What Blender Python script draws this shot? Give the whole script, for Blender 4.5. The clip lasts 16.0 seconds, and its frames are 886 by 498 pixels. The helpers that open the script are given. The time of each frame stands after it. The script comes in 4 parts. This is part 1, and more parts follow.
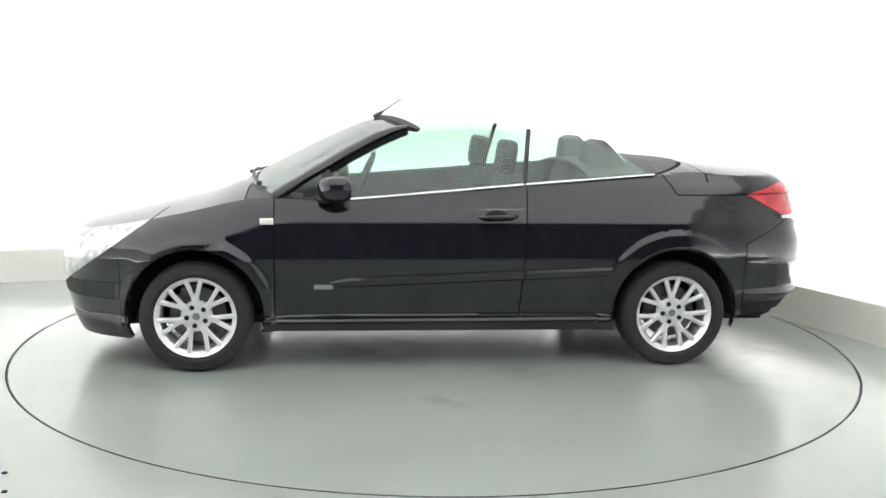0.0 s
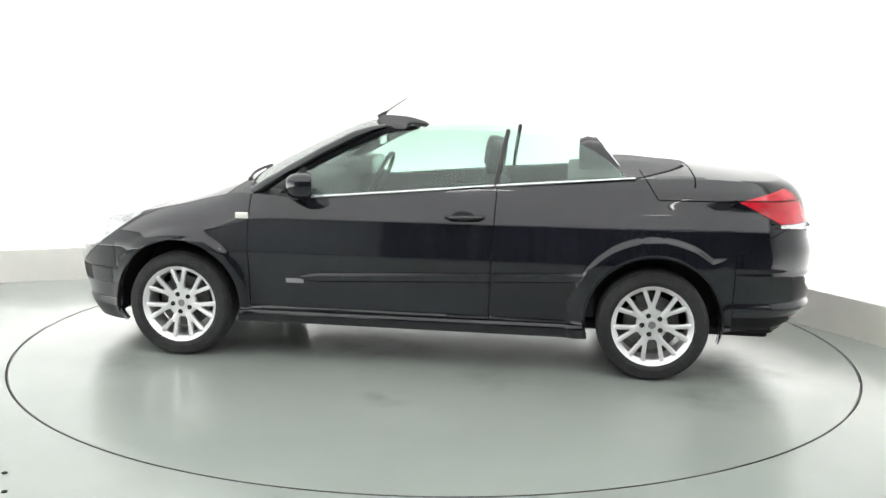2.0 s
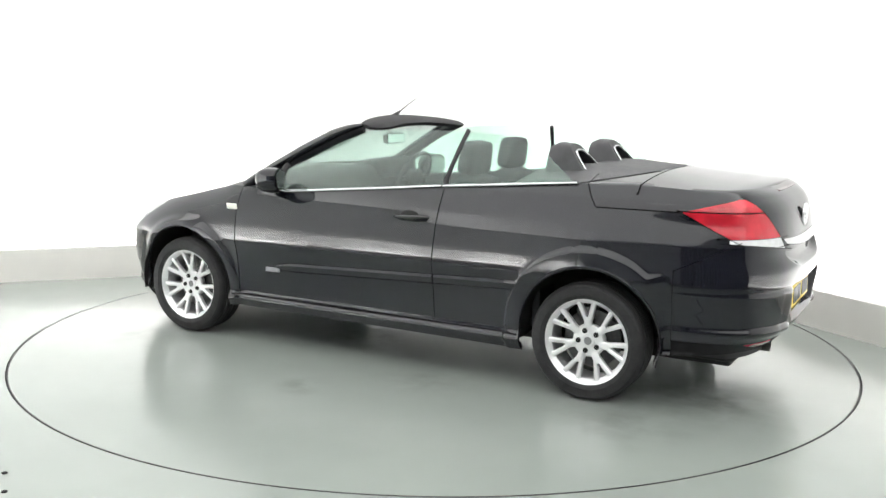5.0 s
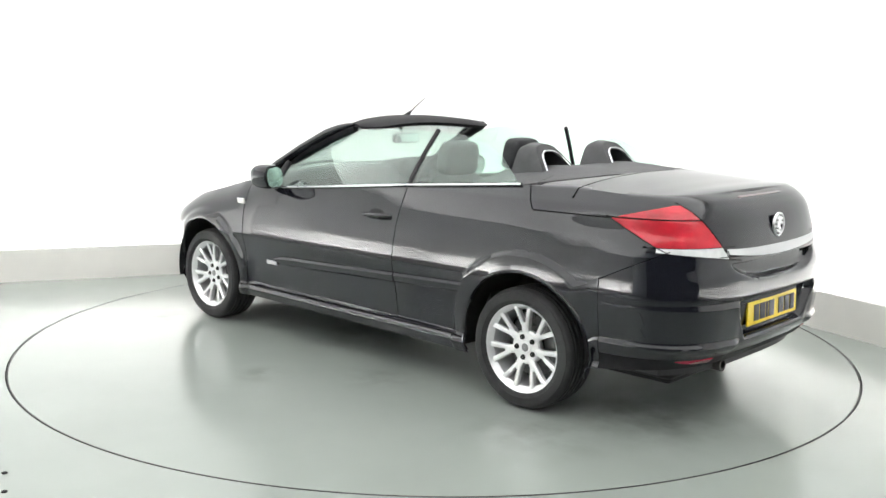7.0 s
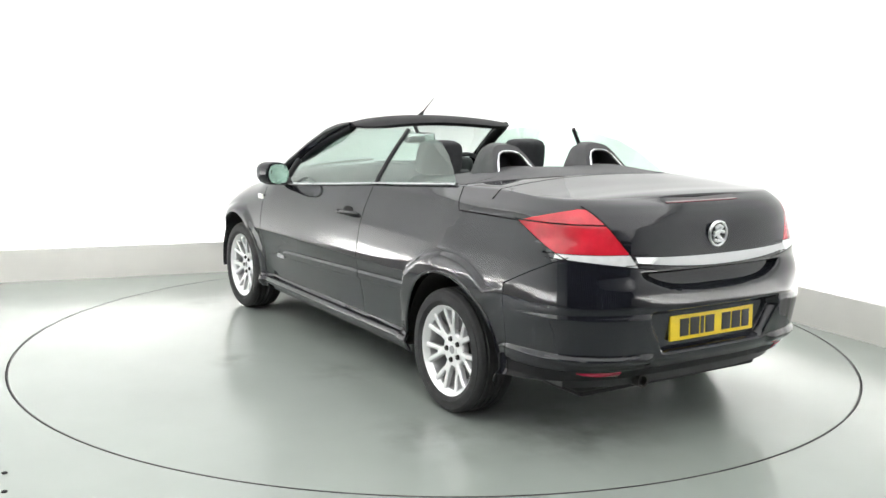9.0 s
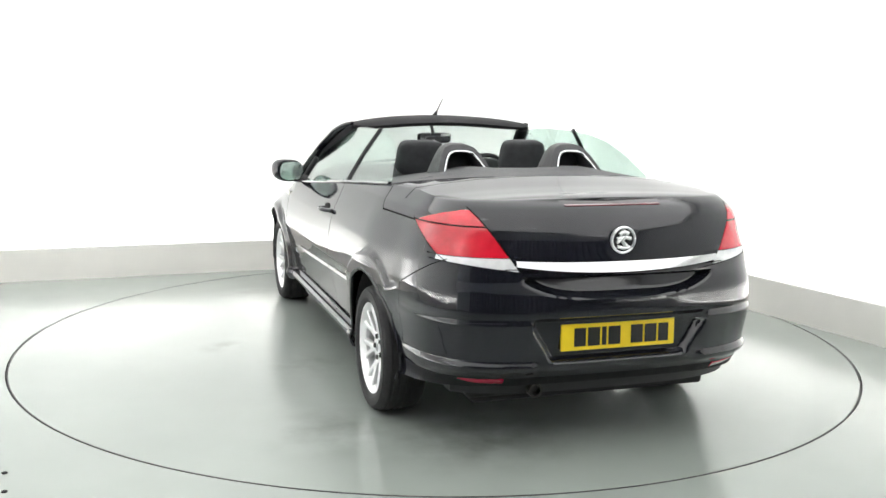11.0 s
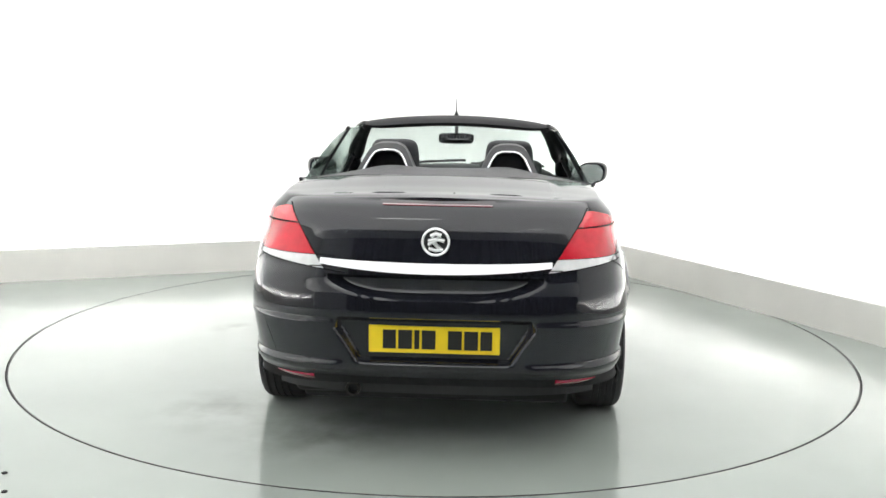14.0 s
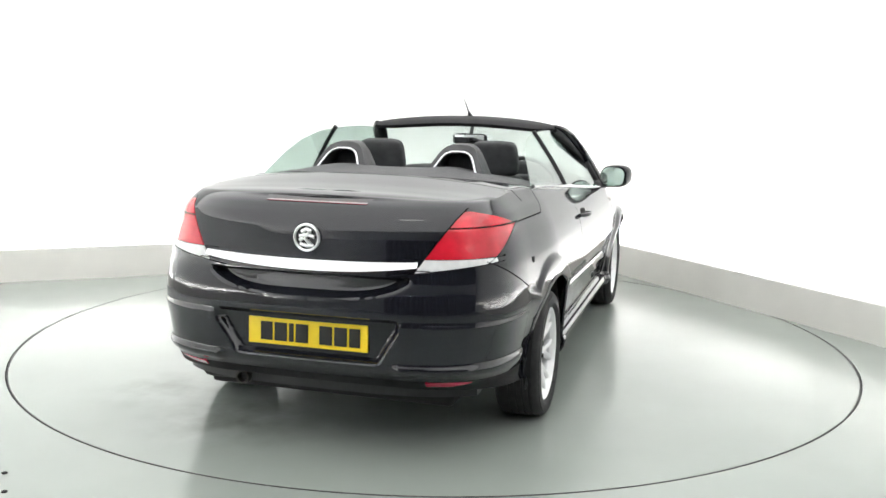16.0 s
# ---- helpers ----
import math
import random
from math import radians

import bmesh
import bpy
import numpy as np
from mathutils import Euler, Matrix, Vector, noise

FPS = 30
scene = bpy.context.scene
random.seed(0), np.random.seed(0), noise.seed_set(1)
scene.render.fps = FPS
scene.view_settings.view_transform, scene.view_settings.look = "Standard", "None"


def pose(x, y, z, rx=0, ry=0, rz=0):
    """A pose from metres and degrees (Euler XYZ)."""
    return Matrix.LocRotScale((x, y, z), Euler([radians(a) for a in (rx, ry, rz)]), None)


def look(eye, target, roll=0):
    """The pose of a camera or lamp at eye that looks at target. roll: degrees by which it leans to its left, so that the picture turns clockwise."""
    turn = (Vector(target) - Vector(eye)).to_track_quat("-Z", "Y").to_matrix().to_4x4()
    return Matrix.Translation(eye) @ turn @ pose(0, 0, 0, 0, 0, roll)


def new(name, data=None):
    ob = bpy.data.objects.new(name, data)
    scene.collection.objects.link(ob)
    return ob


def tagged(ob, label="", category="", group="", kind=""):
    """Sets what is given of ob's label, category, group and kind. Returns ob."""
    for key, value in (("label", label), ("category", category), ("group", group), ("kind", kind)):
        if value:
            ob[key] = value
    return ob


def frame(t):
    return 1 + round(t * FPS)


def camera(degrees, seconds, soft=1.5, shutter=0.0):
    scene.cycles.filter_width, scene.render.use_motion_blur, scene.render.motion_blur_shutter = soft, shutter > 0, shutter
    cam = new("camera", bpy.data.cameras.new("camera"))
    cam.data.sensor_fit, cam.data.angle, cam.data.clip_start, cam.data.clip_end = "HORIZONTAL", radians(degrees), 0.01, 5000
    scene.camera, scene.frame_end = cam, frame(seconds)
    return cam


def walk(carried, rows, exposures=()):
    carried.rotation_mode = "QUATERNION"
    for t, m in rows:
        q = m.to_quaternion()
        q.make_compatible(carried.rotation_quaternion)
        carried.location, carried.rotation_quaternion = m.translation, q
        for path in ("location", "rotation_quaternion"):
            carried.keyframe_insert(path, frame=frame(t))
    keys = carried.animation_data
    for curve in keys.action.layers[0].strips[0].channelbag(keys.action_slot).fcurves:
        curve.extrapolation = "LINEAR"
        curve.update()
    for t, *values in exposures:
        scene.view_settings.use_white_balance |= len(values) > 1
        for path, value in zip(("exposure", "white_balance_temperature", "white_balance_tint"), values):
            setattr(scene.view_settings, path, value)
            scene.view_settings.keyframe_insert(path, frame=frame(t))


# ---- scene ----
# Camera on a tripod before a turntable, room light, then the studio and the car.
EYE = (0.0, -5.8156, 1.47)
PITCH, YAW, ROLL, LENS = -9.0235, 0.3562, 0.9882, 49.735
cam = camera(LENS, 16.0, soft=1.5)
aim = (math.sin(radians(YAW)) * math.cos(radians(PITCH)), math.cos(radians(YAW)) * math.cos(radians(PITCH)), math.sin(radians(PITCH)))
stand = look(EYE, tuple(e + a for e, a in zip(EYE, aim)), ROLL)
walk(cam, [(0.0, stand), (16.0, stand)], exposures=[(0.0, 0.0), (16.0, 0.0)])

# ---- world ----
world = bpy.data.worlds.new("world")
world.use_nodes = True
world.node_tree.nodes["Background"].inputs[0].default_value = (1.0, 1.0, 1.0, 1)
world.node_tree.nodes["Background"].inputs[1].default_value = 0.02
scene.world = world
PANEL_GLOW = 20.0
TROUGH_GLOW = 54.0
# west tubes are boosted to put a highlight along the car's flank
TROUGH_GLOW_WEST = 180.0
CEILING_FILL_GLOW = 1.55


# ---- materials ----
def mat(name, color, rough=0.5, metal=0.0, coat=0.0, spec=0.5, vary=0.0, scale=8.0, bump=0.0, bump_scale=200.0, glow=0.0, trans=0.0, ior=1.45, rvary=0.0, coat_ior=1.5, coat_rough=0.03):
    m = bpy.data.materials.new(name)
    m.use_nodes = True
    nt = m.node_tree
    b = nt.nodes["Principled BSDF"]
    b.inputs["Base Color"].default_value = (*color, 1)
    b.inputs["Roughness"].default_value = rough
    b.inputs["Metallic"].default_value = metal
    b.inputs["Coat Weight"].default_value = coat
    b.inputs["Coat Roughness"].default_value = coat_rough
    b.inputs["Coat IOR"].default_value = coat_ior
    b.inputs["Specular IOR Level"].default_value = spec
    b.inputs["IOR"].default_value = ior
    b.inputs["Transmission Weight"].default_value = trans
    if glow:
        b.inputs["Emission Color"].default_value = (1.0, 0.995, 0.985, 1)
        b.inputs["Emission Strength"].default_value = glow
    tc = nt.nodes.new("ShaderNodeTexCoord")
    if vary or rvary:
        n1 = nt.nodes.new("ShaderNodeTexNoise")
        n1.inputs["Scale"].default_value, n1.inputs["Detail"].default_value = scale, 6
        nt.links.new(tc.outputs["Object"], n1.inputs["Vector"])
        if vary:
            ramp = nt.nodes.new("ShaderNodeMapRange")
            ramp.inputs["From Min"].default_value, ramp.inputs["From Max"].default_value = 0.3, 0.7
            ramp.inputs["To Min"].default_value, ramp.inputs["To Max"].default_value = 1 - vary, 1 + vary
            nt.links.new(n1.outputs["Fac"], ramp.inputs["Value"])
            mul = nt.nodes.new("ShaderNodeVectorMath")
            mul.operation = "SCALE"
            mul.inputs[0].default_value = color
            nt.links.new(ramp.outputs["Result"], mul.inputs["Scale"])
            nt.links.new(mul.outputs["Vector"], b.inputs["Base Color"])
        if rvary:
            rr = nt.nodes.new("ShaderNodeMapRange")
            rr.inputs["From Min"].default_value, rr.inputs["From Max"].default_value = 0.3, 0.7
            rr.inputs["To Min"].default_value, rr.inputs["To Max"].default_value = max(0.0, rough - rvary), rough + rvary
            nt.links.new(n1.outputs["Fac"], rr.inputs["Value"])
            nt.links.new(rr.outputs["Result"], b.inputs["Roughness"])
    if bump:
        n2 = nt.nodes.new("ShaderNodeTexNoise")
        n2.inputs["Scale"].default_value, n2.inputs["Detail"].default_value = bump_scale, 4
        nt.links.new(tc.outputs["Object"], n2.inputs["Vector"])
        bp = nt.nodes.new("ShaderNodeBump")
        bp.inputs["Strength"].default_value, bp.inputs["Distance"].default_value = bump, 0.002
        nt.links.new(n2.outputs["Fac"], bp.inputs["Height"])
        nt.links.new(bp.outputs["Normal"], b.inputs["Normal"])
    return m


def glass(name, tint, rough=0.0, gloss=0.08):
    """Thin glazing: tinted see-through with a mirror sheen."""
    m = bpy.data.materials.new(name)
    m.use_nodes = True
    nt = m.node_tree
    out = nt.nodes["Material Output"]
    nt.nodes.remove(nt.nodes["Principled BSDF"])
    t = nt.nodes.new("ShaderNodeBsdfTransparent")
    t.inputs[0].default_value = (*tint, 1)
    gl = nt.nodes.new("ShaderNodeBsdfGlossy")
    gl.inputs["Roughness"].default_value = rough
    lw = nt.nodes.new("ShaderNodeLayerWeight")
    lw.inputs["Blend"].default_value = 0.5
    pw = nt.nodes.new("ShaderNodeMath")
    pw.operation = "POWER"
    pw.inputs[1].default_value = 2.8
    nt.links.new(lw.outputs["Facing"], pw.inputs[0])
    fr = nt.nodes.new("ShaderNodeMath")
    fr.operation = "MULTIPLY_ADD"
    fr.inputs[1].default_value, fr.inputs[2].default_value = 0.75, 0.045
    nt.links.new(pw.outputs[0], fr.inputs[0])
    mix = nt.nodes.new("ShaderNodeMixShader")
    nt.links.new(fr.outputs[0], mix.inputs[0])
    nt.links.new(t.outputs[0], mix.inputs[1])
    nt.links.new(gl.outputs[0], mix.inputs[2])
    nt.links.new(mix.outputs[0], out.inputs[0])
    return m


M_WALL = mat("white_wall_paint", (0.87, 0.875, 0.87), 0.6, vary=0.015, scale=1.5, bump=0.05, bump_scale=120)
M_BAND = mat("plinth_paint", (0.74, 0.725, 0.69), 0.5, vary=0.04, scale=3, bump=0.05, bump_scale=80)
M_GREY = mat("grey_wall_paint", (0.34, 0.35, 0.35), 0.6, vary=0.03, scale=2)
M_DARK = mat("dark_curtain", (0.09, 0.093, 0.1), 0.9, vary=0.2, scale=3)
M_FLOOR = mat("floor_paint", (0.275, 0.304, 0.283), 0.2, ior=1.8, vary=0.04, scale=1.2, bump=0.03, bump_scale=60, rvary=0.05)


def patched(m, spots):
    """Faint dark uneven patches at (x, y, reach, strength) on a painted floor."""
    nt = m.node_tree
    b = nt.nodes["Principled BSDF"]
    tc = nt.nodes.new("ShaderNodeTexCoord")
    nz = nt.nodes.new("ShaderNodeTexNoise")
    nz.inputs["Scale"].default_value, nz.inputs["Detail"].default_value = 4.5, 9
    nt.links.new(tc.outputs["Object"], nz.inputs["Vector"])
    edge = nt.nodes.new("ShaderNodeMapRange")
    edge.inputs["From Min"].default_value, edge.inputs["From Max"].default_value = 0.38, 0.72
    nt.links.new(nz.outputs["Fac"], edge.inputs["Value"])
    total = None
    for x, y, reach, strength in spots:
        d = nt.nodes.new("ShaderNodeVectorMath")
        d.operation = "DISTANCE"
        d.inputs[1].default_value = (x, y, 0)
        nt.links.new(tc.outputs["Object"], d.inputs[0])
        f = nt.nodes.new("ShaderNodeMapRange")
        f.interpolation_type = "SMOOTHSTEP"
        f.inputs["From Min"].default_value, f.inputs["From Max"].default_value = reach, 0.0
        f.inputs["To Max"].default_value = strength
        nt.links.new(d.outputs["Value"], f.inputs["Value"])
        if total is None:
            total = f.outputs["Result"]
        else:
            mx = nt.nodes.new("ShaderNodeMath")
            mx.operation = "MAXIMUM"
            nt.links.new(total, mx.inputs[0])
            nt.links.new(f.outputs["Result"], mx.inputs[1])
            total = mx.outputs[0]
    amount = nt.nodes.new("ShaderNodeMath")
    amount.operation = "MULTIPLY"
    nt.links.new(total, amount.inputs[0])
    nt.links.new(edge.outputs["Result"], amount.inputs[1])
    mix = nt.nodes.new("ShaderNodeMix")
    mix.data_type = "RGBA"
    mix.inputs["B"].default_value = (0.07, 0.07, 0.062, 1)
    nt.links.new(amount.outputs[0], mix.inputs["Factor"])
    nt.links.new(b.inputs["Base Color"].links[0].from_socket, mix.inputs["A"])
    nt.links.new(mix.outputs["Result"], b.inputs["Base Color"])
    return m


M_TABLE = patched(mat("turntable_paint", (0.275, 0.304, 0.283), 0.2, ior=1.8, vary=0.04, scale=1.2, bump=0.03, bump_scale=60, rvary=0.05), ((-1.75, 0.4, 0.6, 0.6), (-1.5, 0.92, 0.5, 0.45), (-0.45, 0.88, 0.35, 0.35), (0.05, 1.28, 0.2, 0.5), (0.3, 0.3, 0.5, 0.5), (1.6, 0.9, 0.4, 0.3)))
M_PIT = mat("pit_black", (0.012, 0.012, 0.012), 0.8)
M_PANEL = mat("light_panel", (1, 1, 1), 0.5, glow=PANEL_GLOW)
M_CEILING_FILL = mat("ceiling_fill_glow", (0.9, 0.9, 0.9), 0.8, glow=CEILING_FILL_GLOW)
M_TUBE_WEST = mat("boosted_west_tube", (1, 1, 1), 0.5, glow=TROUGH_GLOW_WEST)
M_TUBE = mat("light_tube", (1, 1, 1), 0.5, glow=TROUGH_GLOW)
M_PAINT = mat("black_paint", (0.0078, 0.0085, 0.0125), 0.4, coat=1.0, spec=0.0, coat_ior=1.55, coat_rough=0.045)
M_BLACK = mat("black_plastic", (0.018, 0.018, 0.02), 0.45, bump=0.2, bump_scale=400, vary=0.15, scale=30)
M_UNDER = mat("underbody_black", (0.008, 0.008, 0.008), 0.8)
M_RUBBER = mat("tyre_rubber", (0.018, 0.018, 0.019), 0.75, vary=0.25, scale=25, bump=0.3, bump_scale=150)
M_ALLOY = mat("alloy_silver", (0.8, 0.8, 0.81), 0.35, metal=0.6, vary=0.04, scale=20)
M_CHROME = mat("chrome", (0.54, 0.55, 0.56), 0.1, metal=1.0)
M_STEEL = mat("brake_steel", (0.12, 0.12, 0.12), 0.45, metal=1.0, vary=0.2, scale=40)
M_FABRIC = mat("tonneau_cloth", (0.045, 0.045, 0.048), 0.55, bump=0.4, bump_scale=500, vary=0.2, scale=15)
M_SEAT = mat("seat_cloth", (0.03, 0.031, 0.034), 0.8, bump=0.4, bump_scale=350, vary=0.2, scale=20)
M_RED = mat("red_lens", (0.5, 0.007, 0.022), 0.2, coat=0.7, vary=0.3, scale=9)
M_CLEARLENS = mat("clear_lens", (0.75, 0.76, 0.76), 0.15, coat=1.0, vary=0.1, scale=30)
M_HEAD = mat("headlight_lens", (0.5, 0.51, 0.52), 0.16, metal=0.5, coat=1.0, vary=0.55, scale=16)
M_YELLOW = mat("plate_yellow", (0.85, 0.62, 0.02), 0.35, vary=0.03, scale=20)
M_INK = mat("plate_ink", (0.01, 0.01, 0.01), 0.5)
M_WIN = glass("window_glass", (0.83, 0.93, 0.885))
M_SCREEN = glass("windscreen_glass", (0.91, 0.955, 0.935))
M_HEADER = mat("header_trim", (0.014, 0.014, 0.016), 0.6, spec=0.25, bump=0.3, bump_scale=250, vary=0.25, scale=12)
M_MIRROR = mat("mirror_glass", (0.8, 0.82, 0.82), 0.02, metal=1.0)
M_DASH = mat("dash_plastic", (0.03, 0.031, 0.034), 0.55, bump=0.3, bump_scale=300, vary=0.15, scale=20)
M_SATIN = mat("grey_badge", (0.28, 0.28, 0.29), 0.35, metal=0.6)
M_REFL = mat("dark_red_reflector", (0.42, 0.006, 0.04), 0.2, coat=1.0)
M_BRAKE = mat("brake_lens", (0.13, 0.004, 0.012), 0.25, coat=0.6)
M_EMBLEM = mat("emblem_silver", (0.82, 0.83, 0.84), 0.28, metal=0.75)
# matt black makes the bumper's lower part darker than the paint above
M_SKIRT = mat("skirt_matt_black", (0.012, 0.012, 0.013), 0.6, spec=0.15, vary=0.2, scale=25, bump=0.2, bump_scale=300)
M_PIPE = mat("dark_pipe_steel", (0.045, 0.043, 0.04), 0.5, metal=0.8, vary=0.3, scale=40)
M_AMBER = mat("repeater_lens", (0.85, 0.83, 0.78), 0.2, coat=1.0)


# ---- building helpers ----
def finish(name, bm, material, smooth=40, recalc=True):
    if recalc:
        bmesh.ops.recalc_face_normals(bm, faces=bm.faces)
    me = bpy.data.meshes.new(name)
    bm.to_mesh(me)
    bm.free()
    me.materials.append(material)
    if smooth:
        me.shade_smooth()
        me.set_sharp_from_angle(angle=radians(smooth))
    return me


def part(name, bm, material, parent, label="", smooth=40, m=None, recalc=True):
    ob = new(name, finish(name, bm, material, smooth, recalc))
    ob.parent = parent
    if m is not None:
        ob.matrix_basis = m
    return tagged(ob, label)


def thing(name, bm, material, label, category, group="", kind="", smooth=40, m=None):
    ob = new(name, finish(name, bm, material, smooth))
    if m is not None:
        ob.matrix_basis = m
    return tagged(ob, label, category, group, kind)


def box(x0, x1, y0, y1, z0, z1, bevel=0.0, bm=None, m=None):
    bm = bm or bmesh.new()
    made = bmesh.ops.create_cube(bm, size=1, matrix=(m or Matrix()) @ Matrix.LocRotScale(((x0 + x1) / 2, (y0 + y1) / 2, (z0 + z1) / 2), None, (x1 - x0, y1 - y0, z1 - z0)))
    if bevel:
        edges = list({e for v in made["verts"] for e in v.link_edges})
        bmesh.ops.bevel(bm, geom=edges, offset=bevel, segments=3, affect="EDGES", profile=0.6)
    return bm


def prism(points, z0, z1, bm=None):
    """A plan outline raised from z0 to z1."""
    bm = bm or bmesh.new()
    lo = [bm.verts.new((x, y, z0)) for x, y in points]
    hi = [bm.verts.new((x, y, z1)) for x, y in points]
    n = len(points)
    for i in range(n):
        bm.faces.new((lo[i], lo[(i + 1) % n], hi[(i + 1) % n], hi[i]))
    bm.faces.new(hi)
    bm.faces.new(lo[::-1])
    return bm


def lathe(profile, n=64, bm=None, axis="y", close=False):
    """A turned body: (radius, along) pairs round the y axis."""
    bm = bm or bmesh.new()
    rings = []
    for k in range(n):
        a = 2 * math.pi * k / n
        rings.append([bm.verts.new((r * math.cos(a), u, r * math.sin(a))) for r, u in profile])
    m = len(profile)
    for k in range(n):
        p, q = rings[k], rings[(k + 1) % n]
        for j in range(m if close else m - 1):
            bm.faces.new((p[j], p[(j + 1) % m], q[(j + 1) % m], q[j]))
    return bm


def sweep(path, radius, bm=None, n=8, flat=1.0, up=(0, 0, 1)):
    """A rod of round or oval section along a path; radius may be a list."""
    bm = bm or bmesh.new()
    pts = [Vector(p) for p in path]
    rings = []
    for i, p in enumerate(pts):
        d = (pts[min(i + 1, len(pts) - 1)] - pts[max(i - 1, 0)]).normalized()
        s = d.cross(Vector(up))
        s = s.normalized() if s.length > 1e-5 else Vector((1, 0, 0))
        u = s.cross(d)
        r = radius[i] if isinstance(radius, (list, tuple)) else radius
        rings.append([bm.verts.new(p + s * (r * math.cos(2 * math.pi * k / n)) + u * (r * flat * math.sin(2 * math.pi * k / n))) for k in range(n)])
    for p, q in zip(rings, rings[1:]):
        for k in range(n):
            bm.faces.new((p[k], p[(k + 1) % n], q[(k + 1) % n], q[k]))
    bm.faces.new(rings[0][::-1])
    bm.faces.new(rings[-1])
    return bm


def table(xs, ys, soft=0.0):
    """A curve through points; soft rounds its corners over that reach."""
    if not soft:
        return lambda v: float(np.interp(v, xs, ys))
    grid = np.linspace(xs[0] - soft * 3, xs[-1] + soft * 3, 1500)
    span = xs[-1] - xs[0] + soft * 6
    lo, hi = (ys[1] - ys[0]) / (xs[1] - xs[0]), (ys[-1] - ys[-2]) / (xs[-1] - xs[-2])
    raw = np.interp(grid, xs, ys) + lo * np.minimum(0, grid - xs[0]) + hi * np.maximum(0, grid - xs[-1])
    n = max(3, int(soft / span * 1500))
    k = np.hanning(2 * n + 1)
    out = np.convolve(np.pad(raw, n, mode="reflect", reflect_type="odd"), k / k.sum(), mode="valid")
    return lambda v: float(np.interp(v, grid, out))


def smooth01(v):
    v = min(1.0, max(0.0, v))
    return v * v * (3 - 2 * v)


# ---- studio ----
RING = 2.44
ROOM = [(1.093, 3.151), (-3.335, 1.437), (-5.6, 0.4), (-5.6, -8.0), (6.75, -8.0)]
LIT = [(1.093, 3.151), (-3.335, 1.437), (-5.6, 0.4), (-5.6, -6.6), (6.05, -6.6)]
CURTAIN = (-2.9, 7.2)


def wall(name, a, b, material, z0=0.0, z1=3.6, thick=0.15, label="", inward=0.0):
    a, b = Vector((*a, 0)), Vector((*b, 0))
    d = (b - a).normalized()
    n = Vector((-d.y, d.x, 0))
    if n.dot(-a) > 0:
        n = -n
    pts = [a - n * inward, b - n * inward, b + n * thick, a + n * thick]
    return thing(name, prism([(p.x, p.y) for p in pts], z0, z1), material, label, "wall", kind="structure", smooth=0)


def outset(points, d):
    """The room's outline moved outward by d."""
    out = []
    n = len(points)
    for k in range(n):
        a, b, c = (Vector(points[(k + q) % n]) for q in (-1, 0, 1))
        d1, d2 = (b - a).normalized(), (c - b).normalized()
        n1, n2 = Vector((d1.y, -d1.x)), Vector((d2.y, -d2.x))
        m = (n1 + n2).normalized()
        out.append(b + m * (d / m.dot(n1)))
    return out


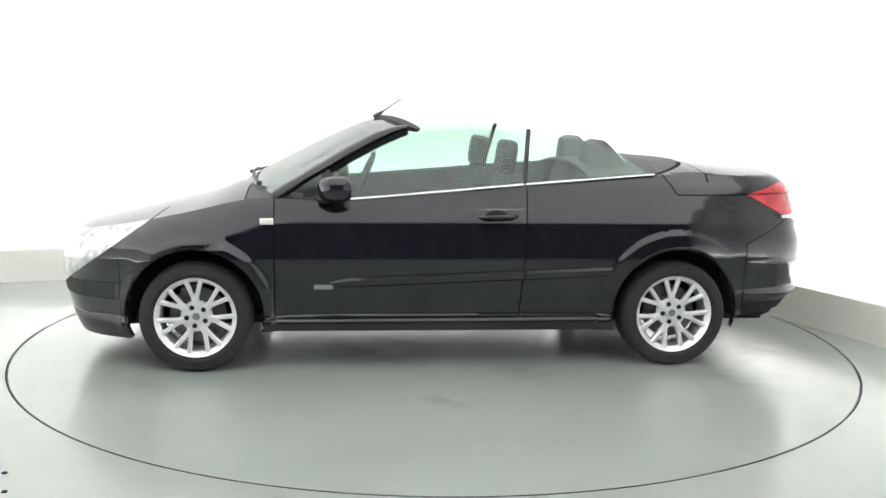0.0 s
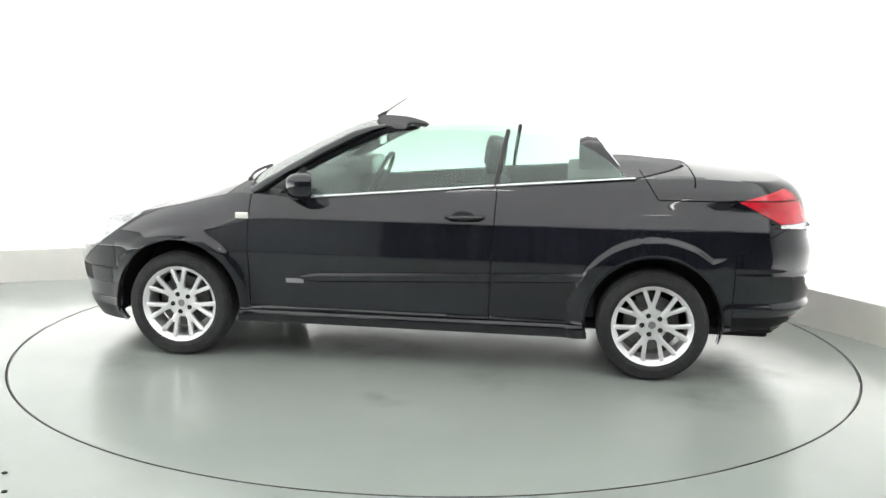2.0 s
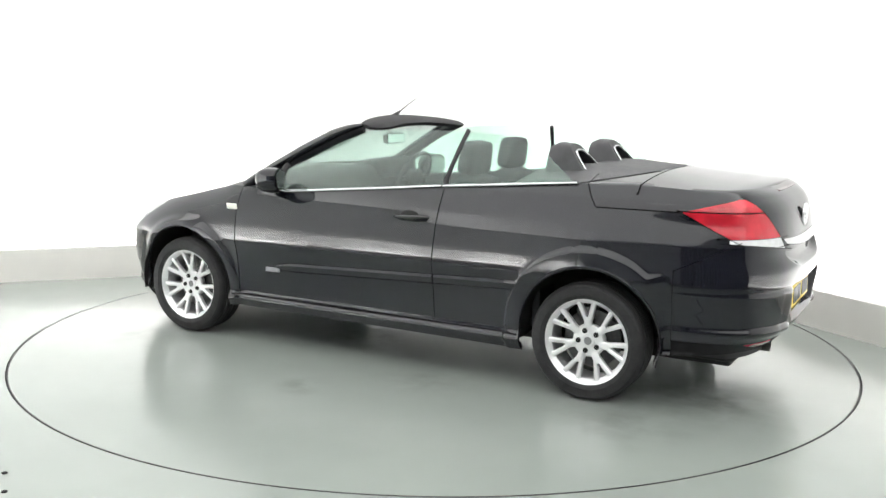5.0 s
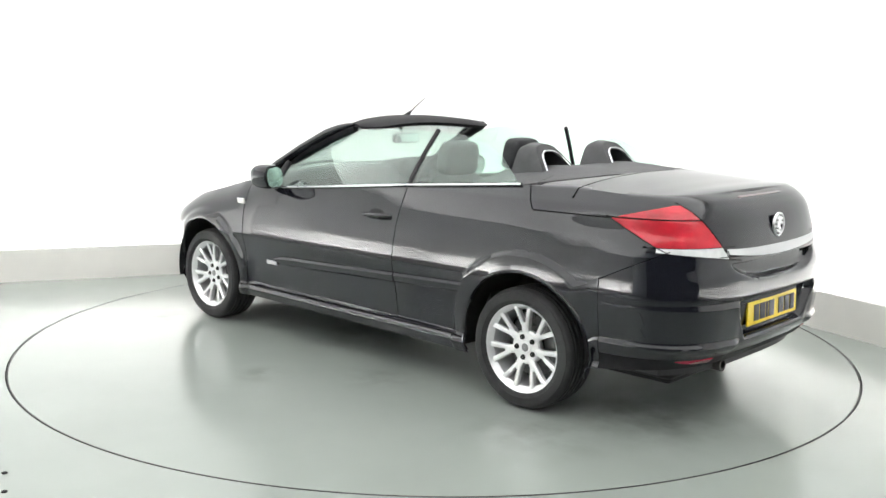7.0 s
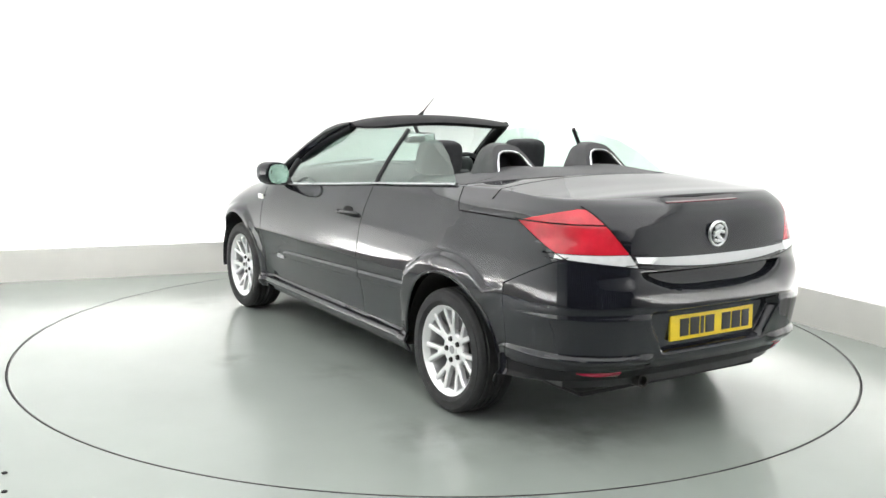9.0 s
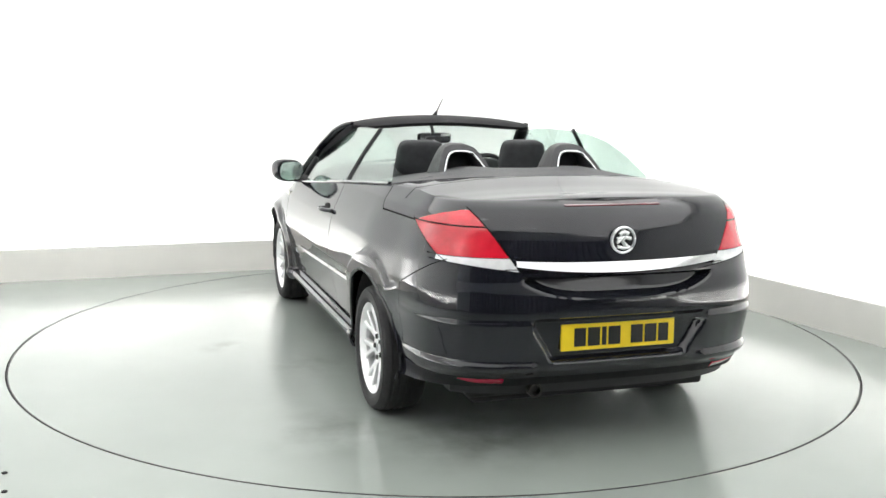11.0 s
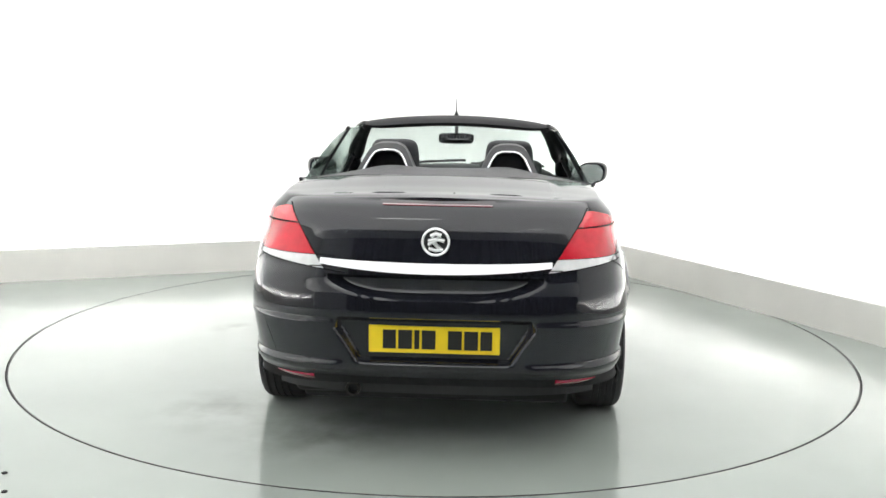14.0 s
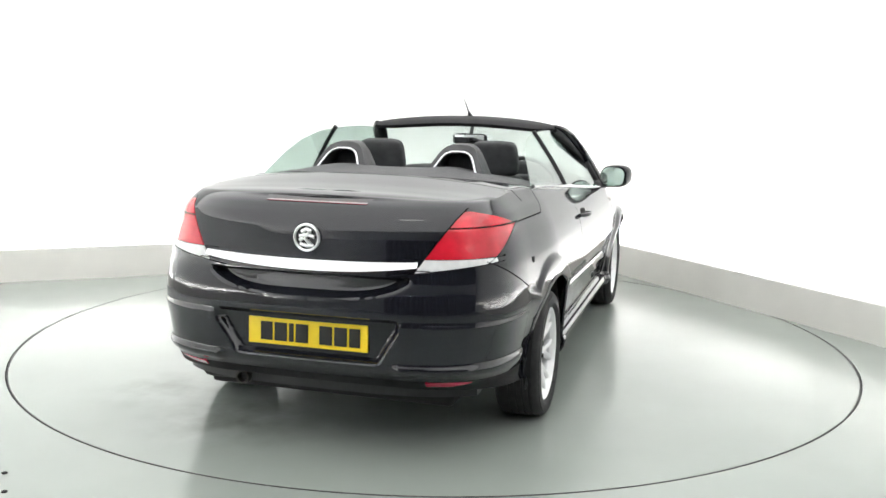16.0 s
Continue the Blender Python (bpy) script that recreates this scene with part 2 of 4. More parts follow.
def studio():
    back = outset(ROOM, 0.36)
    edge = outset(ROOM, 0.07)
    names = ("wall_north", "wall_west", "wall_west_long", "wall_south", "wall_east")
    labels = ("bright white painted studio wall behind turntable", "white painted studio wall beside the turntable", "white painted long studio side wall", "mid grey painted wall behind the camera", "bright white painted studio side wall")
    for k, (name, label) in enumerate(zip(names, labels)):
        wall(name, tuple(back[k]), tuple(back[(k + 1) % 5]), M_GREY if k == 3 else M_WALL, label=label)
    # unseen dark curtain in folds behind the camera, added to darken the car's reflections
    bm = bmesh.new()
    n = 220
    pts = [(CURTAIN[0] + (CURTAIN[1] - CURTAIN[0]) * k / n, -8.05 + 0.05 * math.sin(k * 0.9) + 0.015 * math.sin(k * 2.3)) for k in range(n + 1)]
    lo, hi = ([bm.verts.new((x, y, z)) for x, y in pts] for z in (0.02, 3.5))
    for k in range(n):
        bm.faces.new((lo[k], lo[k + 1], hi[k + 1], hi[k]))
    bmesh.ops.solidify(bm, geom=bm.faces[:], thickness=0.004)
    thing("curtain", bm, M_DARK, "unseen dark grey floor-length curtain in folds, added behind the camera", "curtain")
    for k, name in ((0, "plinth_north"), (1, "plinth_west"), (2, "plinth_west_long"), (4, "plinth_east")):
        a, b, c, d = Vector(ROOM[k]), Vector(ROOM[(k + 1) % 5]), edge[(k + 1) % 5], edge[k]
        thing(name, prism([tuple(q) for q in (a, b, c, d)], 0, 0.25), M_BAND, "low pale grey plinth before the wall", "plinth", kind="structure", smooth=0)
        # unseen tubes added in the trough between plinth and wall wash the wall upward
        a, b = a.lerp(d, 1.9), b.lerp(c, 1.9)
        n = max(1, int((b - a).length / 1.5))
        turn = math.degrees(math.atan2(b.y - a.y, b.x - a.x))
        for q in range(n):
            p = a.lerp(b, (q + 0.5) / n)
            lamp = thing("added_trough_light", box(-0.7, 0.7, -0.06, 0.06, 0.001, 0.05, 0.008), M_BAND, "unseen white batten light added behind the plinth", "lamp", group="trough lights", m=pose(p.x, p.y, 0, 0, 0, turn))
            part("tube", box(-0.66, 0.66, -0.045, 0.045, 0.052, 0.066), M_TUBE_WEST if k in (1, 2) else M_TUBE, lamp, "glowing white tube", smooth=0)
    thing("ceiling", prism([tuple(p) for p in outset(ROOM, 0.6)], 3.6, 3.7), M_WALL, "white painted studio ceiling", "ceiling", kind="structure", smooth=0)
    # floor with the round opening for the turntable
    bm = bmesh.new()
    n = 192
    inner = [bm.verts.new(((RING + 0.011) * math.cos(2 * math.pi * k / n), (RING + 0.011) * math.sin(2 * math.pi * k / n), 0)) for k in range(n)]
    low = [bm.verts.new((v.co.x, v.co.y, -0.06)) for v in inner]
    outer = [bm.verts.new((12 * math.cos(2 * math.pi * k / n), 12 * math.sin(2 * math.pi * k / n), 0)) for k in range(n)]
    for k in range(n):
        j = (k + 1) % n
        bm.faces.new((inner[k], outer[k], outer[j], inner[j]))
        bm.faces.new((inner[k], inner[j], low[j], low[k]))
    thing("floor", bm, M_FLOOR, "glossy pale grey-green painted studio floor", "floor", kind="structure", smooth=30)
    for x, y in ((-1.664, -2.284), (-1.586, -2.459)):
        thing("floor_bolt", lathe([(0.011, -0.004), (0.011, 0.001), (0.008, 0.003), (0.001, 0.003)], 16), M_PIT, "small dark bolt head in the floor", "bolt", group="floor bolts", m=pose(x, y, 0.003, 90))
    bm = bmesh.new()
    bmesh.ops.create_circle(bm, cap_ends=True, radius=RING + 0.3, segments=64, matrix=Matrix.Translation((0, 0, -0.06)))
    thing("turntable_pit", bm, M_PIT, "dark pit below the turntable", "pit", kind="structure", smooth=0)
    # unseen glowing sheet below the ceiling, added as even fill light
    fill_ob = thing("ceiling_fill", prism([tuple(p) for p in outset(LIT, 0.1)], 3.56, 3.598), M_BAND, "unseen glowing fill sheet added below the ceiling", "lamp", smooth=0)
    part("diffuser", prism([tuple(p) for p in outset(LIT, 0.05)], 3.545, 3.557), M_CEILING_FILL, fill_ob, "glowing face of the added ceiling fill", smooth=0)
    # two short battens below it
    for x, y in ((-0.5, -3.3), (1.6, -4.6)):
        lamp = thing("batten_light", box(-0.36, 0.36, -0.04, 0.04, 3.44, 3.504, 0.01), M_BAND, "short white ceiling batten light", "lamp", group="ceiling battens", m=pose(x, y, 0))
        part("tube", box(-0.32, 0.32, -0.02, 0.02, 3.41, 3.438), M_PANEL, lamp, "glowing white tube", smooth=0)


def build_turntable():
    bm = lathe([(0.0001, -0.05), (RING, -0.05), (RING, -0.004), (RING - 0.004, 0.0), (0.0001, 0.0)], 192)
    bmesh.ops.transform(bm, matrix=Matrix.Rotation(radians(90), 4, "X"), verts=bm.verts)
    for v in bm.verts:
        v.co.z = -abs(v.co.z)
    table_ob = thing("turntable", bm, M_TABLE, "round grey-green turntable flush with floor", "turntable", smooth=30)
    ring = lathe([(RING + 0.001, -0.02), (RING + 0.001, 0.001), (RING + 0.004, 0.001), (RING + 0.004, -0.02)], 192, close=True)
    bmesh.ops.transform(ring, matrix=Matrix.Rotation(radians(90), 4, "X"), verts=ring.verts)
    part("edge_ring", ring, M_STEEL, table_ob, "thin dull steel edge")
    return table_ob


# ---- car body surface ----
X_REAR, X_FRONT = -1.60, 1.15
z_low = table([-2.3, -2.1, -1.66, -1.6, -0.9, 0.95, 1.6, 1.66, 2.3], [0.335, 0.315, 0.275, 0.22, 0.205, 0.215, 0.19, 0.158, 0.15], 0.03)
z_top = table([-2.06, -2.0, -1.9, -1.75, -1.45, -1.17, -0.44, -0.13, 0.4, 0.62, 0.8, 0.98, 1.22, 1.55, 1.75, 1.95, 2.1], [1.06, 1.06, 1.056, 1.058, 1.071, 1.058, 1.003, 0.975, 0.93, 0.915, 0.925, 0.93, 0.88, 0.814, 0.77, 0.73, 0.685], 0.07)
x_back = table([0.26, 0.3, 0.36, 0.42, 0.5, 0.62, 0.69, 0.76, 0.84, 0.91, 0.96, 1.0, 1.04, 1.07], [-2.06, -2.10, -2.155, -2.185, -2.195, -2.205, -2.20, -2.175, -2.165, -2.15, -2.135, -2.11, -2.07, -2.0], 0.02)
x_nose = table([0.15, 0.28, 0.4, 0.5, 0.6, 0.66, 0.7, 0.76], [2.04, 2.08, 2.115, 2.125, 2.11, 2.08, 2.05, 1.98], 0.03)
half_w = table([0.18, 0.215, 0.255, 0.28, 0.30, 0.42, 0.50, 0.57, 0.605, 0.64, 0.7, 0.8, 0.88, 0.95, 1.0, 1.06, 1.1], [0.78, 0.815, 0.838, 0.830, 0.820, 0.832, 0.843, 0.856, 0.8672, 0.8654, 0.8607, 0.845, 0.82, 0.79, 0.768, 0.715, 0.675], 0.011)
CROWN = table([-2.1, -2.04, -1.95, -1.7, -1.2, -1.0, 0.9, 1.1, 1.3, 1.7, 1.98, 2.07], [0.0, 0.008, 0.018, 0.034, 0.066, 0.07, 0.085, 0.066, 0.036, 0.03, 0.015, 0.0], 0.06)
HUBS = ((1.307, 0.31), (-1.307, 0.31))
ARCH = 0.36
FLARE = 0.458
TRACK = 0.744


def taper(x, z):
    """The flanks draw in towards the tail, more so near the top."""
    return (0.052 - 0.02 * smooth01((z - 0.88) / 0.12)) * smooth01((-1.15 - x) / 0.7)


def tuck(x, z):
    """The doors lean in below the crease, down to a ledge over the sill."""
    return 0.02 * min(1.0, max(0.0, (0.57 - z) / 0.26)) * smooth01((z - 0.272) / 0.03) * smooth01((x + 0.96) / 0.1) * smooth01((0.93 - x) / 0.12)


def rear_x(y, z):
    """Where the tail's skin lies at a height and a distance from the middle."""
    w = half_w(z) - taper(-2.0, z)
    return X_REAR + (x_back(z) - X_REAR) * max(0.0, 1 - (abs(y) / w) ** 3.3) ** (1 / 3.3)


def side_y(x, z):
    """Half the body's width at a place along it and a height."""
    w = half_w(z) - taper(x, z) - tuck(x, z)
    if x > X_FRONT:
        return w * max(0.0, 1 - ((x - X_FRONT) / (x_nose(z) - X_FRONT)) ** 3.0) ** (1 / 3.0)
    if x < X_REAR:
        return w * max(0.0, 1 - ((X_REAR - x) / (X_REAR - x_back(z))) ** 3.3) ** (1 / 3.3)
    return w


def shell_point(zone, u, v):
    """A point of the left body side; zone and u run round the plan, v up the side."""
    if zone == "mid":
        xr = X_REAR + (X_FRONT - X_REAR) * u
    elif zone == "rear":
        xr = -2.06 + (X_REAR + 2.06) * (1 - max(0.0, math.cos(u * math.pi / 2)) ** (2 / 3.3))
    else:
        xr = 2.02 - (2.02 - X_FRONT) * (1 - max(0.0, math.cos((1 - u) * math.pi / 2)) ** (2 / 3.0))
    z = z_low(xr) + (z_top(xr) - z_low(xr)) * v
    w = half_w(z)
    if xr > 0.75:
        w -= 0.10 * smooth01((xr - 0.75) / 0.5) * max(0.0, (v - 0.72) / 0.28) ** 2
    w -= taper(xr, z) + tuck(xr, z)
    if xr < -1.2:
        w -= 0.006 * smooth01((-1.2 - xr) / 0.2) * max(0.0, (v - 0.88) / 0.12) ** 2
    if zone == "mid":
        x, y = xr, w
    elif zone == "rear":
        s, c, p = math.sin(u * math.pi / 2), math.cos(u * math.pi / 2), 3.3
        xb = x_back(z)
        x, y = X_REAR + (xb - X_REAR) * max(0.0, c) ** (2 / p), w * max(0.0, s) ** (2 / p)
    else:
        s, c, p = math.sin((1 - u) * math.pi / 2), math.cos((1 - u) * math.pi / 2), 3.0
        xn = x_nose(z)
        x, y = X_FRONT + (xn - X_FRONT) * max(0.0, c) ** (2 / p), w * max(0.0, s) ** (2 / p)
    if zone == "rear":
        x += 0.04 * smooth01((0.772 - z) / 0.012) * smooth01((z - 0.675 - 0.16 * (y / 0.42) ** 4 * 0.4) / 0.03) * smooth01((0.44 - y) / 0.03)
        pe = 0.31 + 0.08 * min(1.0, max(0.0, (z - 0.43) / 0.13))
        x += 0.042 * smooth01((pe + 0.016 - y) / 0.04) * smooth01((z - 0.415) / 0.022) * smooth01((0.612 - z) / 0.03)
        x -= 0.008 * smooth01((0.60 - z) / 0.02) * smooth01((y - 0.36) / 0.06)
        lip = smooth01((z - 0.36) / 0.03) * smooth01((0.43 - z) / 0.03)
        x -= 0.02 * lip * (1 - 0.6 * smooth01((0.40 - y) / 0.05))
    # flared wheel arches and step of the rear bumper
    for hx, hz in HUBS:
        d = math.hypot(x - hx, z - hz)
        if y > 0.6:
            rise = 0.024 * smooth01((0.435 - d) / 0.05) if hx > 0 else 0.018 * smooth01((FLARE - d) / 0.02) * smooth01((x + 1.73) / 0.12)
            y += rise * smooth01((d - 0.2) / 0.1)
    if y > 0.5 and x < -1.6:
        y += 0.008 * smooth01((-1.66 - x) / 0.06) * smooth01((z - 0.34) / 0.03) * smooth01((0.43 - z) / 0.03)
        y += 0.008 * smooth01((0.60 - z) / 0.03) * smooth01((-1.66 - x) / 0.06)
    return Vector((x, y, z))


def crown(x, u):
    """How far the top stands above the shoulder, u = 1 on the centre line."""
    return max(0.0, CROWN(x)) * (1 - (1 - u) ** (1.7 if x > 0 else 2.3))


def half_shell(bm):
    near = [math.asin((0.8 * k / 64) ** (3.3 / 2)) * 2 / math.pi for k in range(64)]
    turn0 = math.asin(0.8 ** (3.3 / 2)) * 2 / math.pi
    cols = [("rear", u) for u in near] + [("rear", turn0 + (1 - turn0) * k / 26) for k in range(26)] + [("mid", k / 230) for k in range(230)] + [("front", k / 40) for k in range(41)]
    rings, tops = 96, 14
    mark = bm.faces.layers.int.new("top")
    grid = []
    for zone, u in cols:
        side = [shell_point(zone, u, k / rings) for k in range(rings + 1)]
        s = side[-1]
        for j in range(1, tops + 1):
            f = j / tops
            y = s.y * (1 - f)
            fairing = 0.02 * math.exp(-((y - 0.3) / 0.13) ** 2) * smooth01((-0.95 - s.x) / 0.08) * smooth01((s.x + 1.48) / 0.4)
            side.append(Vector((s.x, y, s.z + crown(s.x, f) + fairing)))
        grid.append([bm.verts.new(p) for p in side])
    for a, b in zip(grid, grid[1:]):
        for k in range(len(a) - 1):
            f = bm.faces.new((a[k], b[k], b[k + 1], a[k + 1]))
            f[mark] = 1 if k >= rings else 0
    # wheel arches
    dead = []
    for f in bm.faces:
        for hx, hz in HUBS:
            if all(math.hypot(v.co.x - hx, v.co.z - hz) < ARCH for v in f.verts) and f.calc_center_median().y > 0.45:
                dead.append(f)
    bmesh.ops.delete(bm, geom=dead, context="FACES")
    for v in bm.verts:
        for hx, hz in HUBS:
            d = math.hypot(v.co.x - hx, v.co.z - hz)
            if d < ARCH and v.co.y > 0.45:
                v.co.x, v.co.z = hx + (v.co.x - hx) * ARCH / d, hz + (v.co.z - hz) * ARCH / d
    return mark


def seam(bm, co, no, where, gap=0.006):
    """Open a narrow joint along a plane, over the faces that where() names."""
    no = Vector(no).normalized()
    co = Vector(co)
    for s in (-0.5, 0.5):
        faces = [f for f in bm.faces if where(f.calc_center_median())]
        geom = list({e for f in faces for e in f.edges}) + list({v for f in faces for v in f.verts}) + faces
        bmesh.ops.bisect_plane(bm, geom=geom, plane_co=co + no * gap * s, plane_no=no, dist=1e-5)
    if gap > 0.001:
        dead = [f for f in bm.faces if where(f.calc_center_median()) and abs((f.calc_center_median() - co).dot(no)) < gap * 0.499]
        bmesh.ops.delete(bm, geom=dead, context="FACES")


def pick(bm, test, both=False):
    """A copy of the faces that pass test, mirrored to both halves if asked."""
    b = bm.copy()
    mark = b.faces.layers.int["top"]
    bmesh.ops.delete(b, geom=[f for f in b.faces if not test(f.calc_center_median(), f[mark])], context="FACES")
    if both:
        bmesh.ops.mirror(b, geom=b.verts[:] + b.edges[:] + b.faces[:], axis="Y", merge_dist=0.0005)
    return b


def mirrored(bm):
    b = bm.copy()
    bmesh.ops.transform(b, matrix=Matrix.Diagonal((1, -1, 1, 1)), verts=b.verts)
    bmesh.ops.reverse_faces(b, faces=b.faces)
    return b


def thicken(bm, t):
    bmesh.ops.recalc_face_normals(bm, faces=bm.faces)
    up = sum((f.normal.dot(f.calc_center_median() - Vector((0, 0, 0.6))) * f.calc_area() for f in bm.faces), 0.0)
    if up < 0:
        bmesh.ops.reverse_faces(bm, faces=bm.faces)
    bmesh.ops.solidify(bm, geom=bm.faces[:], thickness=t)
    return bm


OX, OY = 0.0499, -0.0936


def light_zone(c):
    """Which lens of the tail lamp a point of the skin belongs to."""
    if c.x > -1.695 or c.y * 0.2 - c.z * 0.134 < -0.017:
        return ""
    if c.z > max(0.844, 0.955 + (c.x + 1.725) * 0.5):
        if c.z < min(1.022, 0.956 - (c.x + 1.715) * 0.27):
            return "upper" if c.z > 0.962 else "lower"
        return ""
    if c.x < -1.945 and 0.787 + (c.y - 0.43) * 0.12 < c.z < 0.844:
        return "clear"
    return ""


def panel_of(c, top):
    x, y, z = c
    if top:
        return "boot_lid" if x < -1.5 or (x < -1.2 and z < 1.062 - (x + 1.2) * 0.18) else "tonneau" if x < -0.84 else "open" if x < 0.74 else "cowl" if x < 1.05 else "bonnet"
    if light_zone(c):
        return light_zone(c)
    if x > 1.5 and y > 0.3 and z > 0.6 + (1.83 - x) * 0.714:
        return "headlight"
    if x > 1.70 and z < 0.29:
        return "lip"
    if x > 1.9 and 0.385 < z < 0.475 and y > 0.42:
        return "intake"
    if x > 1.70 and (z < 0.62 or y < 0.3 or x > 1.83):
        return "front_bumper"
    if x > 0.893:
        return "front_wing"
    if x > -0.45 - 0.043 * (z - 0.65) and z > 0.285:
        return "door"
    if z < 0.285 and x > -0.96:
        return "sill"
    if x < -1.715 and z < 0.352:
        return "skirt"
    if x < -1.715 and (z < 0.69 - (x + 1.717) * 0.503 or (x < -2.0 and z < 0.80) or z < 0.79):
        return "rear_bumper"
    if z > 0.957 and x < -1.31 + (z - 0.957) * 0.645:
        return "boot_lid"
    if x < -1.9 and z > 0.8:
        return "boot_lid"
    return "rear_wing"


def build_car():
    car = new("car")
    tagged(car, "glossy black convertible car, roof down, on turntable", "car")
    bm = bmesh.new()
    half_shell(bm)
    whole = bm.copy()
    # joints between the panels
    seam(bm, (0.893, 0, 0), (1, 0, 0), lambda c: c.y > 0.5 and 0.28 < c.z and abs(c.x - 0.893) < 0.06 and c.z < 0.94)
    seam(bm, (-0.45, 0, 0.65), (1, 0, 0.043), lambda c: c.y > 0.5 and c.z > 0.28 and abs(c.x + 0.45) < 0.08)
    seam(bm, (0, 0, 0.285), (0, 0, 1), lambda c: c.y > 0.5 and -0.96 < c.x < 0.96 and abs(c.z - 0.285) < 0.05)
    seam(bm, (1.70, 0, 0), (1, 0, 0), lambda c: c.y > 0.5 and c.z < 0.62 and abs(c.x - 1.7) < 0.06, 0.004)
    seam(bm, (1.83, 0, 0.6), (0.714, 0, 1), lambda c: c.x > 1.5 and c.y > 0.3, 0.004)
    for h in (0.29, 0.385, 0.475):
        seam(bm, (0, 0, h), (0, 0, 1), lambda c: c.x > 1.70 and abs(c.z - h) < 0.04, 0.003)
    seam(bm, (1.735, 0, 0), (1, 0, 0), lambda c: abs(c.x - 1.735) < 0.05 and 0.38 < c.z < 0.48, 0.003)
    seam(bm, (-1.715, 0, 0), (1, 0, 0), lambda c: c.y > 0.5 and c.z < 0.69 and abs(c.x + 1.715) < 0.06, 0.004)
    seam(bm, (0, 0, 0.352), (0, 0, 1), lambda c: c.x < -1.7 and abs(c.z - 0.352) < 0.03, 0.003)
    seam(bm, (-1.717, 0, 0.69), (0.503, 0, 1), lambda c: c.y > 0.5 and -2.0 < c.x < -1.717 and 0.66 < c.z < 0.84, 0.004)
    seam(bm, (0, 0, 0.957), (0, 0, 1), lambda c: c.y > 0.5 and -1.715 < c.x < -1.312 and abs(c.z - 0.957) < 0.04)
    seam(bm, (-1.31, 0, 0.957), (1, 0, -0.645), lambda c: c.y > 0.5 and -1.36 < c.x < -1.15 and c.z > 0.957)
    seam(bm, (-1.5, 0, 0), (1, 0, 0), lambda c: abs(c.x + 1.5) < 0.06 and c.z > 1.03, 0.008)
    seam(bm, (-1.2, 0, 1.062), (0.18, 0, 1), lambda c: -1.5 < c.x < -1.2 and c.y > 0.3 and abs(c.z - 1.062 + (c.x + 1.2) * 0.18) < 0.04 and c.z > z_top(c.x) - 0.002, 0.006)
    seam(bm, (1.05, 0, 0), (1, 0, 0), lambda c: abs(c.x - 1.05) < 0.06 and c.z > 0.86 and c.y < 0.72, 0.008)
    seam(bm, (0, 0.602, 1.025), (0, 0.2, -0.134), lambda c: c.x < -1.85 and 0.79 < c.z < 1.035, 0.005)
    seam(bm, (-1.725, 0, 0.955), (-0.5, 0, 1), lambda c: -2.0 < c.x < -1.695 and c.y > 0.5 and c.z > 0.8, 0.004)
    seam(bm, (0, 0, 0.844), (0, 0, 1), lambda c: c.x < -1.9 and c.y > 0.4 and abs(c.z - 0.844) < 0.04, 0.003)
    seam(bm, (-1.715, 0, 0.956), (0.27, 0, 1), lambda c: -1.95 < c.x < -1.695 and c.y > 0.5 and c.z > 0.93, 0.0004)
    seam(bm, (0, 0, 1.022), (0, 0, 1), lambda c: c.x < -1.93 and c.y > 0.45 and c.z > 1.0, 0.0004)
    seam(bm, (0, 0, 0.962), (0, 0, 1), lambda c: c.x < -1.695 and c.y > 0.555 and abs(c.z - 0.962) < 0.04, 0.006)
    seam(bm, (-1.945, 0, 0), (1, 0, 0), lambda c: abs(c.x + 1.945) < 0.04 and c.y > 0.5 and 0.78 < c.z < 0.85, 0.0004)
    seam(bm, (0, 0.43, 0.787), (0, -0.12, 1), lambda c: c.x < -1.9 and c.y > 0.36 and abs(c.z - 0.8) < 0.06, 0.004)
    seam(bm, (0, 0, 0.80), (0, 0, 1), lambda c: c.x < -1.9 and c.y < 0.5 and abs(c.z - 0.8) < 0.04, 0.004)

    def skin(name, key, material, both, label="", t=0.006):
        if both:
            return [part(name, thicken(pick(bm, lambda c, top: panel_of(c, top) == key, True), t), material, car, label, 35, recalc=False)]
        b = thicken(pick(bm, lambda c, top: panel_of(c, top) == key), t)
        c2 = mirrored(b)
        return [part(name, b, material, car, label, 35, recalc=False), part(name, c2, material, car, label, 35, recalc=False)]

    skin("front_bumper", "front_bumper", M_PAINT, True)
    skin("bumper_lip", "lip", M_BLACK, True, "matt black lower bumper lip")
    skin("fog_light_intake", "intake", M_UNDER, False, "black fog light intake", 0.02)
    skin("bonnet", "bonnet", M_PAINT, True)
    skin("cowl_panel", "cowl", M_BLACK, True, "matt black plastic cowl")
    skin("boot_lid", "boot_lid", M_PAINT, True)
    skin("tonneau_panel", "tonneau", M_FABRIC, True, "matt black cloth-covered rear deck")
    skin("rear_bumper", "rear_bumper", M_PAINT, True)
    skin("lower_skirt", "skirt", M_SKIRT, True, "matt black lower bumper skirt")
    skin("front_wing", "front_wing", M_PAINT, False)
    skin("rear_wing", "rear_wing", M_PAINT, False)
    skin("sill", "sill", M_PAINT, False)
    doors = skin("door", "door", M_PAINT, False)
    skin("headlight", "headlight", M_HEAD, False, "clear headlight lens")
    low = skin("tail_light", "lower", M_RED, False, "red tail light lens")
    for key, name, material in (("upper", "upper_lens", M_RED), ("clear", "reversing_lens", M_CLEARLENS)):
        for ob, owner in zip(skin(name, key, material, False), low):
            ob.parent = owner
